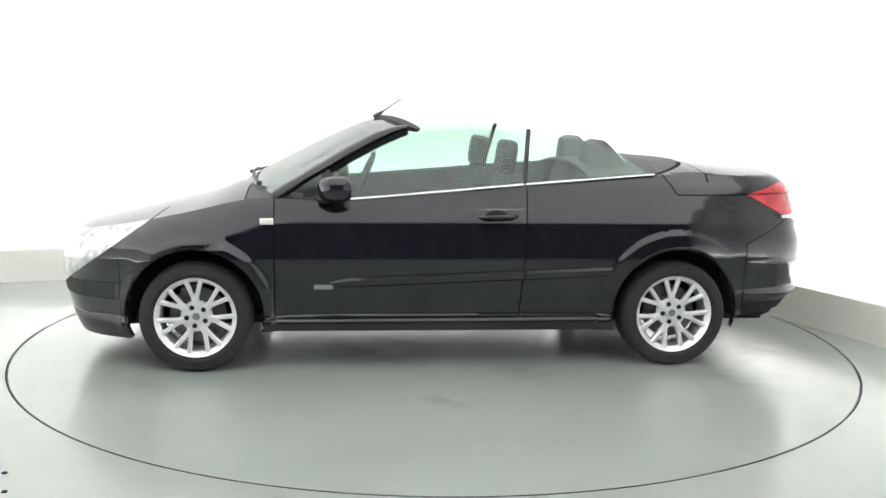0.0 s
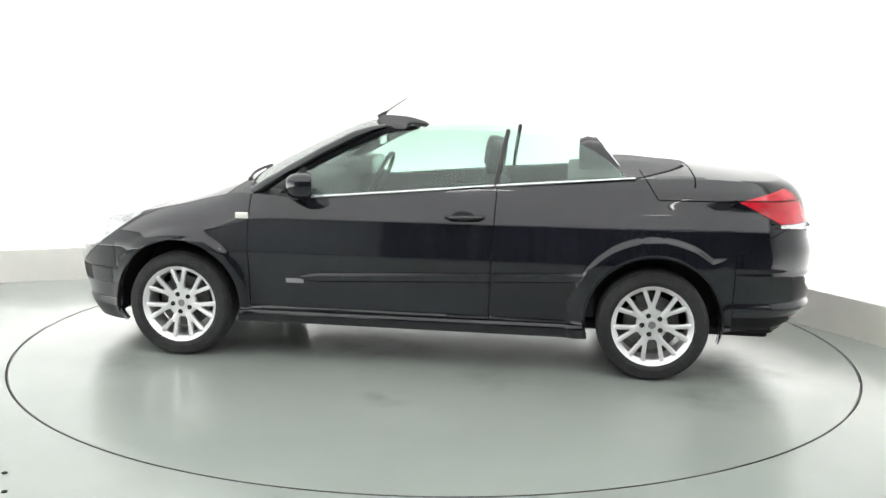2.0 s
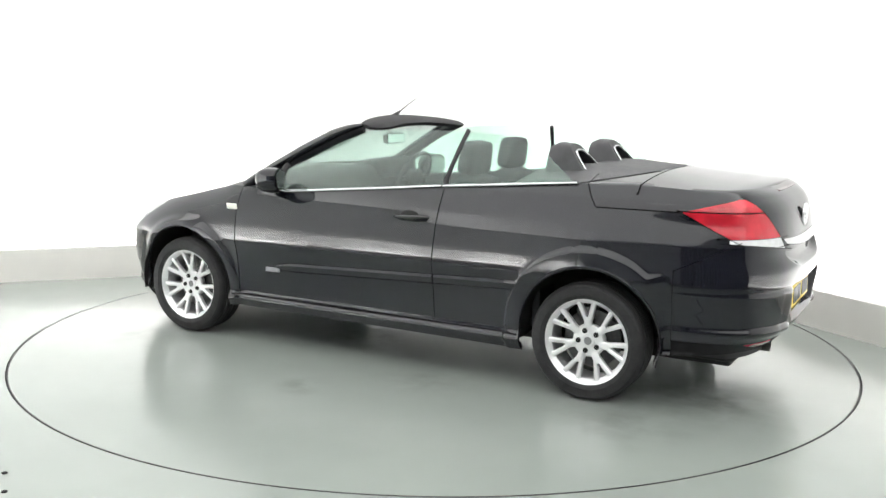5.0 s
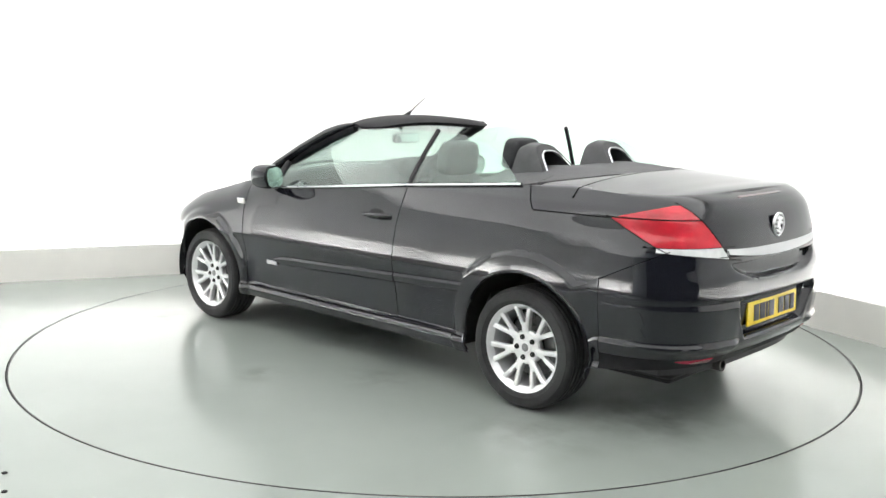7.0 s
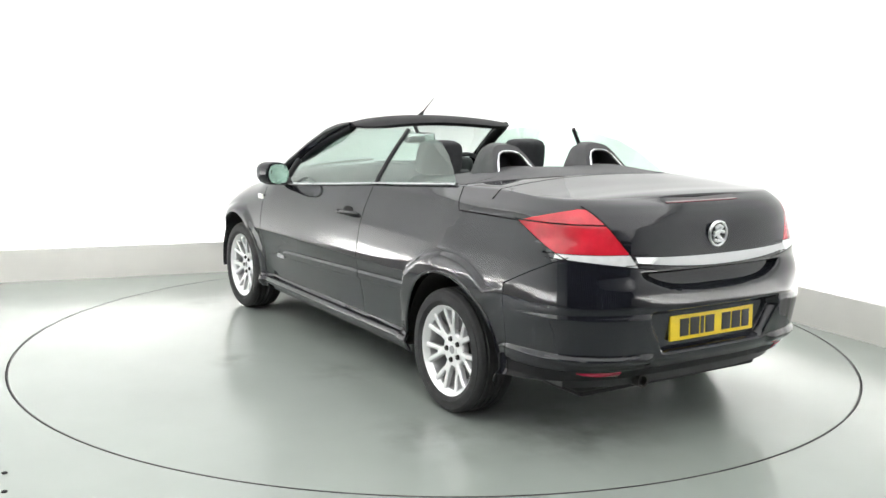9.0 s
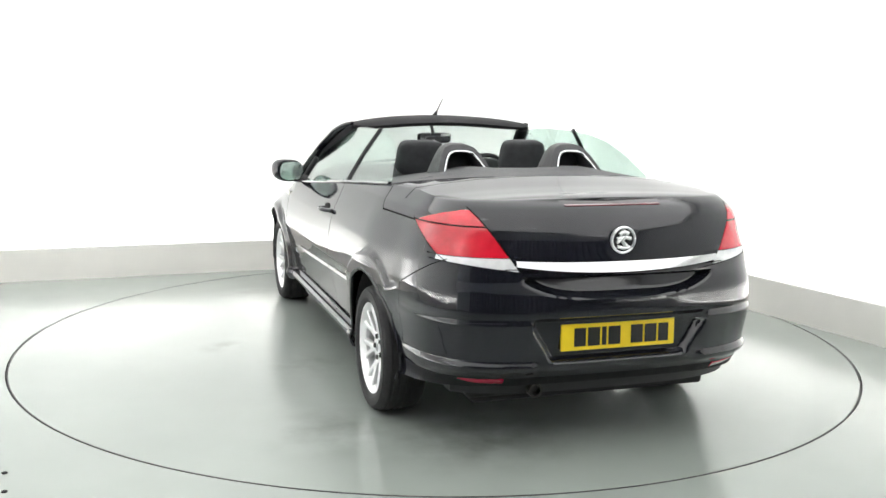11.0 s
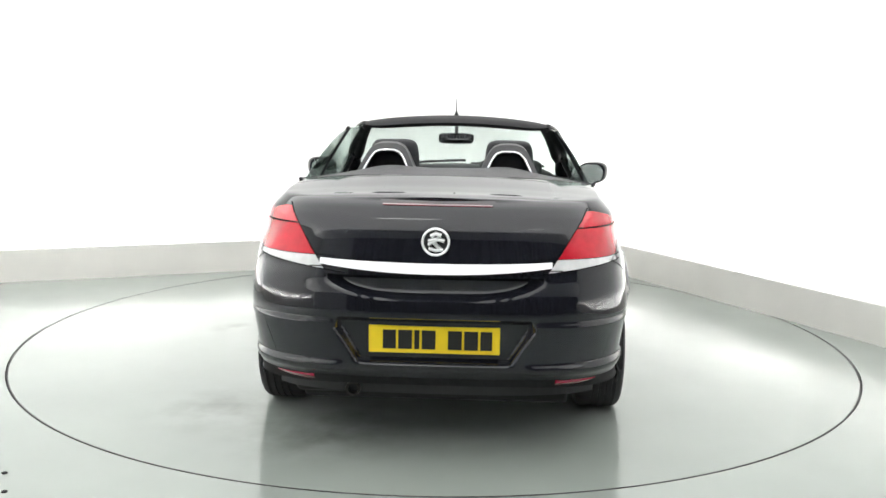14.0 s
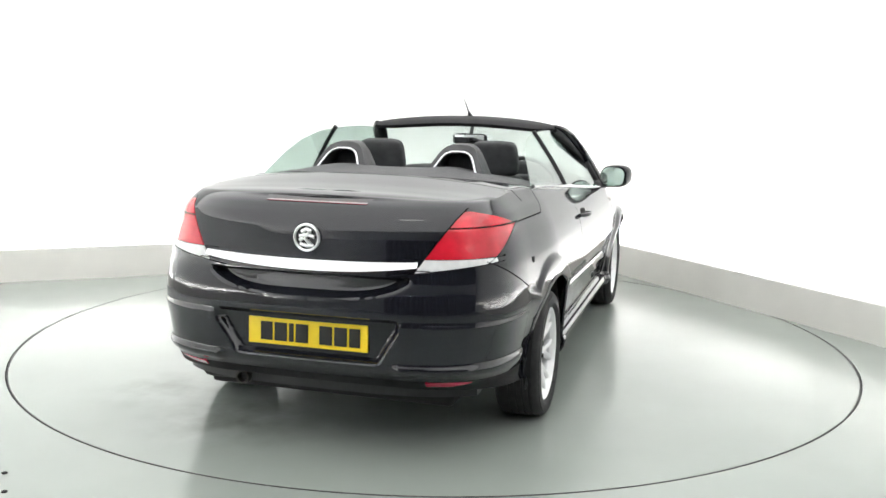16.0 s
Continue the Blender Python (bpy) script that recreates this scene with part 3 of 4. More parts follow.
    # dark inner structure that shows in the joints
    mark = whole.faces.layers.int["top"]
    bmesh.ops.delete(whole, geom=[f for f in whole.faces if f[mark] and -0.84 < f.calc_center_median().x < 0.74], context="FACES")
    bmesh.ops.mirror(whole, geom=whole.verts[:] + whole.edges[:] + whole.faces[:], axis="Y", merge_dist=0.0005)
    bmesh.ops.recalc_face_normals(whole, faces=whole.faces)
    whole.normal_update()
    out = sum(f.normal.y * f.calc_center_median().y for f in whole.faces)
    for v in whole.verts:
        v.co -= v.normal * (0.016 if out > 0 else -0.016)
    part("inner_structure", whole, M_UNDER, car)
    part("floor_pan", box(-1.95, 1.85, -0.56, 0.56, 0.20, 0.26, 0.02), M_UNDER, car)
    part("floor_pan", box(-0.88, 0.88, -0.79, 0.79, 0.215, 0.27, 0.02), M_UNDER, car)
    for hx, hz in HUBS:
        for s in (1, -1):
            b = lathe([(0.001, 0.0), (ARCH + 0.004, 0.0), (ARCH + 0.004, 0.34 if hx > 0 else 0.325)], 64)
            bmesh.ops.delete(b, geom=[v for v in b.verts if v.co.z < (-0.09 if hx > 0 else -0.05)], context="VERTS")
            part("wheel_arch_liner", b, M_UNDER, car, m=pose(hx, s * 0.5, hz, 0, 0, 0 if s > 0 else 180))
            build_wheel(car, hx, s)
            # thickened lip along the arch edge
            path = []
            for k in range(49):
                a = radians(-15 + (201 * k / 48)) if hx < 0 else radians(-12 + 202 * k / 48)
                x, z = hx + (ARCH + 0.002) * math.cos(a), hz + (ARCH + 0.002) * math.sin(a)
                path.append((x, s * (side_y(x, z) + 0.016), z))
            part("arch_lip", sweep(path, 0.009, n=6, up=(0, 1, 0)), M_PAINT, car)
    build_tail(car)
    build_flanks(car, doors)
    build_screen(car)
    build_cabin(car)
    return car


def build_wheel(car, hx, s):
    turn = pose(hx, s * TRACK, 0.2955, 0, 16, 0 if s > 0 else 180)
    hub = part("wheel", lathe([(0.001, -0.03), (0.145, -0.03), (0.148, -0.025), (0.148, -0.008), (0.14, -0.004), (0.09, -0.004), (0.07, 0.01), (0.001, 0.01)], 48), M_STEEL, car, "silver forked-spoke alloy wheel with black tyre", m=turn)
    prof = [(0.208, -0.085), (0.225, -0.1), (0.26, -0.105), (0.29, -0.1), (0.305, -0.088), (0.312, -0.07)]
    for y in (-0.045, -0.015, 0.015, 0.045):
        prof += [(0.3135, y - 0.011), (0.3135, y + 0.007), (0.306, y + 0.009), (0.306, y + 0.017)]
    prof += [(0.312, 0.07), (0.305, 0.088), (0.295, 0.098), (0.288, 0.0995), (0.286, 0.103), (0.26, 0.106), (0.24, 0.1055), (0.238, 0.103), (0.225, 0.1), (0.212, 0.09), (0.208, 0.08)]
    prof = [(r if r < 0.217 else 0.217 + (r - 0.217) * 0.81, y) for r, y in prof]
    part("tyre", lathe(prof, 96), M_RUBBER, hub, "black road tyre")
    rim = lathe([(0.2, -0.085), (0.19, -0.07), (0.188, 0.0), (0.188, 0.056), (0.190, 0.066), (0.200, 0.076), (0.208, 0.088), (0.215, 0.093), (0.217, 0.089), (0.21, 0.07), (0.205, -0.085)], 84, close=True)
    # seven spokes, each forking in two towards the rim
    for k in range(7):
        mid = 360 / 7 * k
        for a0, a1, r0, r1, widths in ((mid, mid, 0.05, 0.122, (0.021, 0.0195, 0.0185, 0.016)), (mid - 4.5, mid - 11.3, 0.098, 0.204, (0.0105, 0.0115, 0.0125, 0.018)), (mid + 4.5, mid + 11.3, 0.098, 0.204, (0.0105, 0.0115, 0.0125, 0.018))):
            y0, y1 = 0.052 + 0.025 * (r0 - 0.05) / 0.154, 0.052 + 0.025 * (r1 - 0.05) / 0.154
            b0 = Vector((r0 * math.cos(radians(a0)), y0, r0 * math.sin(radians(a0))))
            b1 = Vector((r1 * math.cos(radians(a1)), y1, r1 * math.sin(radians(a1))))
            d = (b1 - b0).normalized()
            sd = Vector((-d.z, 0, d.x)).normalized()
            quad = []
            for p, w, dep in ((b0, widths[0], 0.03), (b0.lerp(b1, 0.5) + Vector((0, 0.003, 0)), widths[1], 0.026), (b0.lerp(b1, 0.86) + Vector((0, 0.002, 0)), widths[2], 0.024), (b1, widths[3], 0.022)):
                quad.append([rim.verts.new(q) for q in (p + sd * w - Vector((0, dep, 0)), p + sd * w - Vector((0, 0.005, 0)), p + sd * w * 0.55, p - sd * w * 0.55, p - sd * w - Vector((0, 0.005, 0)), p - sd * w - Vector((0, dep, 0)))])
            for p, q in zip(quad, quad[1:]):
                for n in range(6):
                    rim.faces.new((p[n], p[(n + 1) % 6], q[(n + 1) % 6], q[n]))
    part("rim", rim, M_ALLOY, hub, "silver alloy rim with forked spokes", 30)
    part("hub_cap", lathe([(0.082, 0.02), (0.084, 0.046), (0.076, 0.0545), (0.034, 0.055), (0.032, 0.059), (0.001, 0.061)], 40), M_ALLOY, hub, "silver hub with round centre cap")
    part("cap_badge", lathe([(0.02, 0.0605), (0.018, 0.0625), (0.001, 0.0625)], 24), M_SATIN, hub)
    for k in range(5):
        a = radians(90 + 72 * k - (10 if hx > 0 else 6))
        x, z = 0.052 * math.cos(a), 0.052 * math.sin(a)
        b = lathe([(0.0135, 0.0545), (0.0135, 0.0565), (0.011, 0.057), (0.011, 0.063), (0.001, 0.063)], 12)
        bmesh.ops.translate(b, vec=(x, 0, z), verts=b.verts)
        part("wheel_bolt", b, M_INK, hub, "dark wheel bolt in its recess")
    part("brake_caliper", box(-0.05, 0.05, -0.06, 0.0, 0.09, 0.165, 0.012), M_STEEL, hub)


def tail_patch(y0, y1, zlo, zhi, out, n=48, depth=0.012):
    """A bar on the tail between two heights that may vary along y."""
    bm = bmesh.new()
    rows = []
    for k in range(n + 1):
        y = y0 + (y1 - y0) * k / n
        lo, hi = zlo(y), zhi(y)
        x0, x1 = rear_x(y, lo), rear_x(y, hi)
        rows.append([bm.verts.new(p) for p in ((x0 + depth, y, lo), (x0 - out * 0.4, y, lo), (x0 - out, y, lo + (hi - lo) * 0.15), (x1 - out * 0.6, y, hi - (hi - lo) * 0.25), (x1 - out * 0.2, y, hi), (x1 + depth, y, hi))])
    for p, q in zip(rows, rows[1:]):
        for j in range(6):
            bm.faces.new((p[j], p[(j + 1) % 6], q[(j + 1) % 6], q[j]))
    bm.faces.new(rows[0][::-1])
    bm.faces.new(rows[-1])
    return bm


def build_tail(car):
    bar = part("chrome_bar", tail_patch(-0.46, 0.46, lambda y: 0.776 + 0.16 * y * y, lambda y: 0.824 + 0.05 * y * y, 0.016, depth=0.03), M_CHROME, car, "polished chrome strip below boot lid")
    part("high_brake_light", tail_patch(-0.22, 0.22, lambda y: 1.040, lambda y: 1.060, 0.0012), M_BRAKE, car, "dark red high brake light")
    part("reflector", tail_patch(0.49, 0.69, lambda y: 0.32, lambda y: 0.352, 0.016, 12), M_REFL, car, "dark red reflector")
    part("reflector", tail_patch(-0.69, -0.49, lambda y: 0.32, lambda y: 0.352, 0.016, 12), M_REFL, car, "dark red reflector")
    # round emblem with a plain curved figure
    xe = rear_x(0, 0.909)
    tilt = pose(xe - 0.004, 0, 0.909, 0, 0, 90)
    em = part("emblem", lathe([(0.001, 0.004), (0.05, 0.004), (0.05, -0.003), (0.001, -0.003)], 40), M_BLACK, car, "round chrome emblem on boot lid", m=tilt)
    part("emblem_ring", lathe([(0.047, 0.003), (0.047, 0.009), (0.052, 0.012), (0.057, 0.009), (0.057, 0.0)], 48), M_EMBLEM, em)
    for path, r in ((((-0.022, 0.006, 0.026), (0.0, 0.006, 0.034), (0.02, 0.006, 0.022)), 0.008), (((-0.034, 0.006, 0.004), (-0.004, 0.006, 0.012), (0.03, 0.006, 0.004)), 0.007), (((-0.012, 0.006, 0.02), (0.006, 0.006, -0.004), (-0.016, 0.006, -0.026)), 0.008), (((-0.03, 0.006, -0.03), (0.0, 0.006, -0.034), (0.028, 0.006, -0.026)), 0.0065), (((0.012, 0.006, 0.0), (0.03, 0.006, -0.012)), 0.006)):
        part("emblem_figure", sweep(path, r * 1.15, n=8, up=(0, 1, 0)), M_EMBLEM, em)
    # number plate with plain bars in place of its characters
    xp = -2.149
    plate = part("number_plate", box(-0.012, 0.0, -0.262, 0.262, -0.0555, 0.0555, 0.004), M_YELLOW, car, "yellow rear number plate with dark bars", m=pose(xp, 0, 0.514, 0, 2, 0))
    y = 0.205
    for w in (0.052, 0.055, 0.02, 0.055, -0.04, 0.055, 0.055, 0.047):
        if w > 0:
            part("plate_bar", box(-0.0155, -0.012, y - w, y, -0.038, 0.038, 0.001), M_INK, plate)
            y -= w + 0.0095
        else:
            y += w
    # lower valance and exhaust
    pts = [(rear_x(y, 0.32) + 0.05, y) for y in [-0.66 + 1.32 * k / 24 for k in range(25)]]
    part("valance", prism(pts + [(-1.7, 0.66), (-1.7, -0.66)], 0.262, 0.31), M_BLACK, car, "matt black lower valance")
    ex = lathe([(0.022, 0.2), (0.022, 0.0), (0.030, 0.0), (0.031, 0.004), (0.031, 0.2)], 24)
    part("exhaust_pipe", ex, M_PIPE, car, "dull steel exhaust tail pipe", m=pose(-2.09, 0.335, 0.28, 0, 0, -90))
    part("silencer", box(-1.98, -1.65, 0.15, 0.6, 0.225, 0.32, 0.045), M_UNDER, car)
    part("filler_lock", lathe([(0.014, 0.0), (0.014, 0.004), (0.009, 0.005), (0.001, 0.003)], 16), M_UNDER, car, "small dark lock on rear wing", m=pose(-1.60, -side_y(-1.60, 0.785) + 0.001, 0.785, 0, 0, 180))
    part("tow_cover", tail_patch(-0.62, -0.55, lambda y: 0.47, lambda y: 0.53, 0.002, 6), M_PAINT, car)


def build_flanks(car, doors):
    for s, door in ((1, doors[0]), (-1, doors[1])):
        # door handle over a black oval that stands in for its recess's shade
        y0 = side_y(-0.3, 0.84)
        b = bmesh.new()
        bmesh.ops.create_uvsphere(b, u_segments=24, v_segments=12, radius=1, matrix=Matrix.LocRotScale((-0.29, s * (y0 - 0.004), 0.838), None, (0.062, 0.012, 0.036)))
        part("handle_recess_shade", b, M_UNDER, door)
        part("door_handle", sweep([(-0.40, s * (y0 - 0.006), 0.842), (-0.375, s * (y0 + 0.024), 0.843), (-0.31, s * (y0 + 0.034), 0.842), (-0.23, s * (y0 + 0.028), 0.839), (-0.20, s * (y0 - 0.004), 0.836)], [0.014, 0.016, 0.016, 0.015, 0.012], n=12, flat=0.75), M_PAINT, door, "black door handle")
        # polished waist strip, in a door piece and a rear piece
        for x0, x1, owner in ((0.56, -0.448, door), (-0.458, -1.19, car)):
            path = []
            for k in range(25):
                x = x0 + (x1 - x0) * k / 24
                z = z_top(x) + 0.004
                path.append((x, s * (side_y(x, z_top(x)) + 0.002), z))
            part("waist_strip", sweep(path, 0.011, n=8, flat=0.75), M_CHROME, owner, "bright chrome waist strip")
        # rubbing strip with a flat face and bevelled edges, in a door piece and a wing piece
        for x0, x1, owner in ((0.60, -0.446, door), (-0.456, -0.935, car)):
            b = bmesh.new()
            rows = []
            for k in range(21):
                x = x0 + (x1 - x0) * k / 20
                zm = 0.478 + 0.042 * (0.6 - x) / 1.04
                h = 0.026 * min(1.0, 0.35 + 8 * (0.60 - x))
                rows.append([b.verts.new((x, s * (side_y(x, zm + dz * h) + out), zm + dz * h)) for dz, out in ((-1.0, -0.004), (-1.0, 0.006), (-0.72, 0.0135), (0.45, 0.0145), (1.0, 0.006), (1.0, -0.004))])
            for p, q in zip(rows, rows[1:]):
                for n in range(6):
                    b.faces.new((p[n], p[(n + 1) % 6], q[(n + 1) % 6], q[n]))
            b.faces.new(rows[0][::-1])
            b.faces.new(rows[-1])
            part("rubbing_strip", b, M_PAINT, owner, "black rubbing strip", 25)
        # side badge and repeater
        part("side_badge", box(-0.05, 0.05, -0.003, 0.003, -0.012, 0.012, 0.002), M_SATIN, door, "small grey side badge", m=pose(0.635, s * (side_y(0.635, 0.458) + 0.006), 0.458))
        part("repeater", box(-0.036, 0.036, -0.005, 0.007, -0.017, 0.017, 0.004), M_AMBER, car, "pale indicator repeater", m=pose(0.93, s * (side_y(0.93, 0.812) + 0.001), 0.812, -8 * s))
        # door mirror
        base = part("door_mirror", sweep([(0.64, s * 0.775, 0.93), (0.62, s * 0.83, 0.925), (0.60, s * 0.89, 0.94)], [0.05, 0.035, 0.035], n=12, flat=0.55, up=(0, 0, 1)), M_BLACK, car, "black door mirror")
        b = bmesh.new()
        bmesh.ops.create_uvsphere(b, u_segments=32, v_segments=20, radius=1)
        for v in b.verts:
            x, y, z = v.co
            x = x if x > 0 else max(x, -0.42) * 0.9
            sq = lambda q, e: math.copysign(abs(q) ** e, q)
            v.co = Vector((0.095 * sq(x, 0.9), 0.098 * sq(y, 0.72) , 0.072 * sq(z, 0.72) + 0.008 * y * s))
        part("mirror_housing", b, M_PAINT, base, "glossy black mirror shell", m=pose(0.565, s * 0.908, 0.99, 0, 0, 20 * s))
        b = bmesh.new()
        bmesh.ops.create_circle(b, cap_ends=True, radius=1, segments=40)
        for v in b.verts:
            x, y, z = v.co
            sq = lambda q, e: math.copysign(abs(q) ** e, q)
            v.co = Vector((0, 0.082 * sq(x, 0.75), 0.057 * sq(y, 0.75)))
        bmesh.ops.solidify(b, geom=b.faces[:], thickness=0.003)
        part("mirror_glass", b, M_MIRROR, base, "mirror glass", m=Matrix.Translation((0.565, s * 0.908, 0.99)) @ pose(0, 0, 0, 0, 0, 20 * s) @ pose(-0.05, 0, 0, 0, 7, 0))


# windscreen frame: the foot and head of each pillar, and the middle of each rail
def screen_edge(f):
    """The left edge of the windscreen, f from foot to head."""
    x = float(np.interp(f, [0, 0.25, 0.5, 0.75, 0.9, 1], [0.90, 0.71, 0.53, 0.36, 0.26, 0.19]))
    z = float(np.interp(f, [0, 0.25, 0.5, 0.75, 0.9, 1], [0.935, 1.055, 1.16, 1.25, 1.29, 1.307]))
    y = float(np.interp(f, [0, 0.25, 0.5, 0.75, 0.9, 1], [0.735, 0.705, 0.665, 0.62, 0.592, 0.57]))
    return Vector((x, y, z))


def screen_point(f, u):
    e = screen_edge(f)
    lift = 1 - u * u
    return Vector((e.x + (0.20 - 0.11 * f) * lift, e.y * u, e.z + (0.035 + 0.005 * f) * lift))


def glazed(rows):
    bm = bmesh.new()
    grid = [[bm.verts.new(p) for p in row] for row in rows]
    for a, b in zip(grid, grid[1:]):
        for k in range(len(a) - 1):
            bm.faces.new((a[k], a[k + 1], b[k + 1], b[k]))
    bmesh.ops.recalc_face_normals(bm, faces=bm.faces)
    bmesh.ops.solidify(bm, geom=bm.faces[:], thickness=0.004)
    return bm


def window_y(x, z):
    """Side glass leans in from the waist."""
    h = z - z_top(x)
    return side_y(x, z_top(x)) - 0.012 - 0.50 * h - 0.35 * h * h


def side_window(x_lo0, x_lo1, top, n=24, rows=10):
    """Glass between the waist line and top(u) = (x, z)."""
    out = []
    for j in range(rows + 1):
        f = j / rows
        row = []
        for k in range(n + 1):
            u = k / n
            xb = x_lo0 + (x_lo1 - x_lo0) * u
            zb = z_top(xb) - 0.02
            xt, zt = top(u)
            x, z = xb + (xt - xb) * f, zb + (zt - zb) * f
            row.append(Vector((x, window_y(x, z), z)))
        out.append(row)
    return out


def build_screen(car):
    frame_ob = part("screen_frame", sweep([screen_point(1, -0.88 + 1.76 * k / 24) + Vector((-0.03, 0, -0.028)) for k in range(25)], 0.024, n=14, flat=0.5), M_BLACK, car, "black windscreen header rail")
    rows = [[screen_point(1, u) + Vector(d) * (1 - 0.6 * abs(u) ** 8) for d in ((0.05, 0, -0.03), (0.02, 0, 0.010), (-0.05, 0, 0.006), (-0.115, 0, -0.012), (-0.145, 0, -0.034), (-0.12, 0, -0.054))] for u in [-1 + k / 12 for k in range(25)]]
    b = bmesh.new()
    grid = [[b.verts.new(p) for p in r] for r in rows]
    for p, q in zip(grid, grid[1:]):
        for k in range(6):
            b.faces.new((p[k], p[(k + 1) % 6], q[(k + 1) % 6], q[k]))
    b.faces.new(grid[0])
    b.faces.new(grid[-1][::-1])
    part("header_panel", b, M_HEADER, frame_ob, "matt black roof header")
    for s in (1, -1):
        path = [screen_edge(k / 16) for k in range(17)]
        path = [Vector((p.x - 0.01, s * (p.y + 0.004), p.z - 0.002)) for p in path]
        part("pillar", sweep(path, [0.052] * 3 + [0.046] * 10 + [0.042, 0.036, 0.028, 0.018], n=12, flat=0.62), M_PAINT, frame_ob, "black windscreen pillar")
        path = [screen_edge(0.3 + 0.66 * k / 12) for k in range(13)]
        path = [Vector((p.x - 0.035, s * (p.y - 0.022), p.z - 0.02)) for p in path]
        part("pillar_trim", sweep(path, [0.02, 0.03] + [0.036] * 9 + [0.034, 0.03], n=10, flat=0.8), M_HEADER, frame_ob, "matt black inner pillar trim")
    part("windscreen", glazed([[screen_point(0.0 + f / 14, -0.97 + 1.94 * k / 24) for k in range(25)] for f in range(15)]), M_SCREEN, car, "clear windscreen")
    for s in (1, -1):
        flip = Matrix.Diagonal((1, s, 1, 1))
        a_top = lambda u: (float(np.interp(u, [0, 0.3, 0.55, 1], [0.60, 0.32, 0.06, -0.492])), float(np.interp(u, [0, 0.15, 0.3, 0.42, 0.55, 0.75, 1], [1.04, 1.14, 1.215, 1.262, 1.285, 1.293, 1.29])))
        q_top = lambda u: (float(np.interp(u, [0, 0.4, 0.7, 1], [-0.512, -0.80, -1.0, -1.165])), float(np.interp(u, [0, 0.25, 0.5, 0.7, 0.85, 1], [1.288, 1.278, 1.245, 1.185, 1.125, 1.06])))
        for name, rows in (("door_window", side_window(0.66, -0.45, a_top)), ("quarter_window", side_window(-0.462, -1.165, q_top))):
            b = glazed(rows)
            bmesh.ops.transform(b, matrix=flip, verts=b.verts)
            part(name, b, M_WIN, car, "pale green tinted side glass", 60)
        # dark seal between the two panes
        path = []
        for k in range(13):
            f = k / 12
            z = 0.985 + (1.297 - 0.985) * f
            x = -0.455 - 0.048 * f ** 1.3
            path.append((x, s * window_y(x, z), z))
        part("window_seal", sweep(path, 0.013, n=8, flat=0.9, up=(0, 1, 0)), M_BLACK, car, "black upright window seal")
        path = [(0.655 - 0.04 * k / 5, s * window_y(0.64, 0.92 + 0.03 * k), 0.92 + 0.03 * k) for k in range(6)]
        part("quarter_seal", sweep(path, 0.02, n=8, flat=0.9, up=(0, 1, 0)), M_BLACK, car)
    # aerial
    base = screen_point(1, 0) + Vector((0.03, 0, 0.002))
    mast = part("aerial", sweep([base + Vector((0.03, 0, -0.01)), base + Vector((0.0, 0, 0.012)), base + Vector((-0.025, 0, 0.03))], [0.018, 0.014, 0.006], n=10), M_BLACK, car, "short black roof aerial")
    part("aerial_mast", sweep([base + Vector((-0.012, 0, 0.02)), base + Vector((-0.08, 0, 0.07)), base + Vector((-0.145, 0, 0.112))], [0.0045, 0.003, 0.0018], n=8), M_BLACK, mast)
    # wipers
    for y0, y1 in ((0.5, -0.05), (-0.1, -0.6)):
        path = []
        for k in range(9):
            u = (y0 + (y1 - y0) * k / 8) / 0.72
            p = screen_point(0.03 + 0.05 * k / 8, max(-1, min(1, u)))
            path.append(p + Vector((0.012, 0, 0.016)))
        arm = part("wiper", sweep(path, 0.009, n=8), M_BLACK, car, "black windscreen wiper")
        part("wiper_pivot", lathe([(0.001, 0.012), (0.014, 0.01), (0.016, -0.01), (0.001, -0.01)], 16), M_BLACK, arm, m=Matrix.Translation(path[0]) @ pose(0, 0, 0, 90))


def cushion(size, m, bevel=0.05, taper_top=0.0, curve=0.0):
    b = bmesh.new()
    bmesh.ops.create_cube(b, size=1)
    bmesh.ops.subdivide_edges(b, edges=b.edges[:], cuts=7, use_grid_fill=True)
    for v in b.verts:
        x, y, z = v.co * 2
        # rounded block
        k = (abs(x) ** 5 + abs(y) ** 5 + abs(z) ** 5) ** (1 / 5)
        q = max(abs(x), abs(y), abs(z)) / max(k, 1e-6)
        x, y, z = x * q, y * q, z * q
        y *= 1 - taper_top * (z + 1) / 2
        x += curve * y * y
        v.co = Vector((x * size[0] / 2, y * size[1] / 2, z * size[2] / 2))
    bmesh.ops.transform(b, matrix=m, verts=b.verts)
    return b


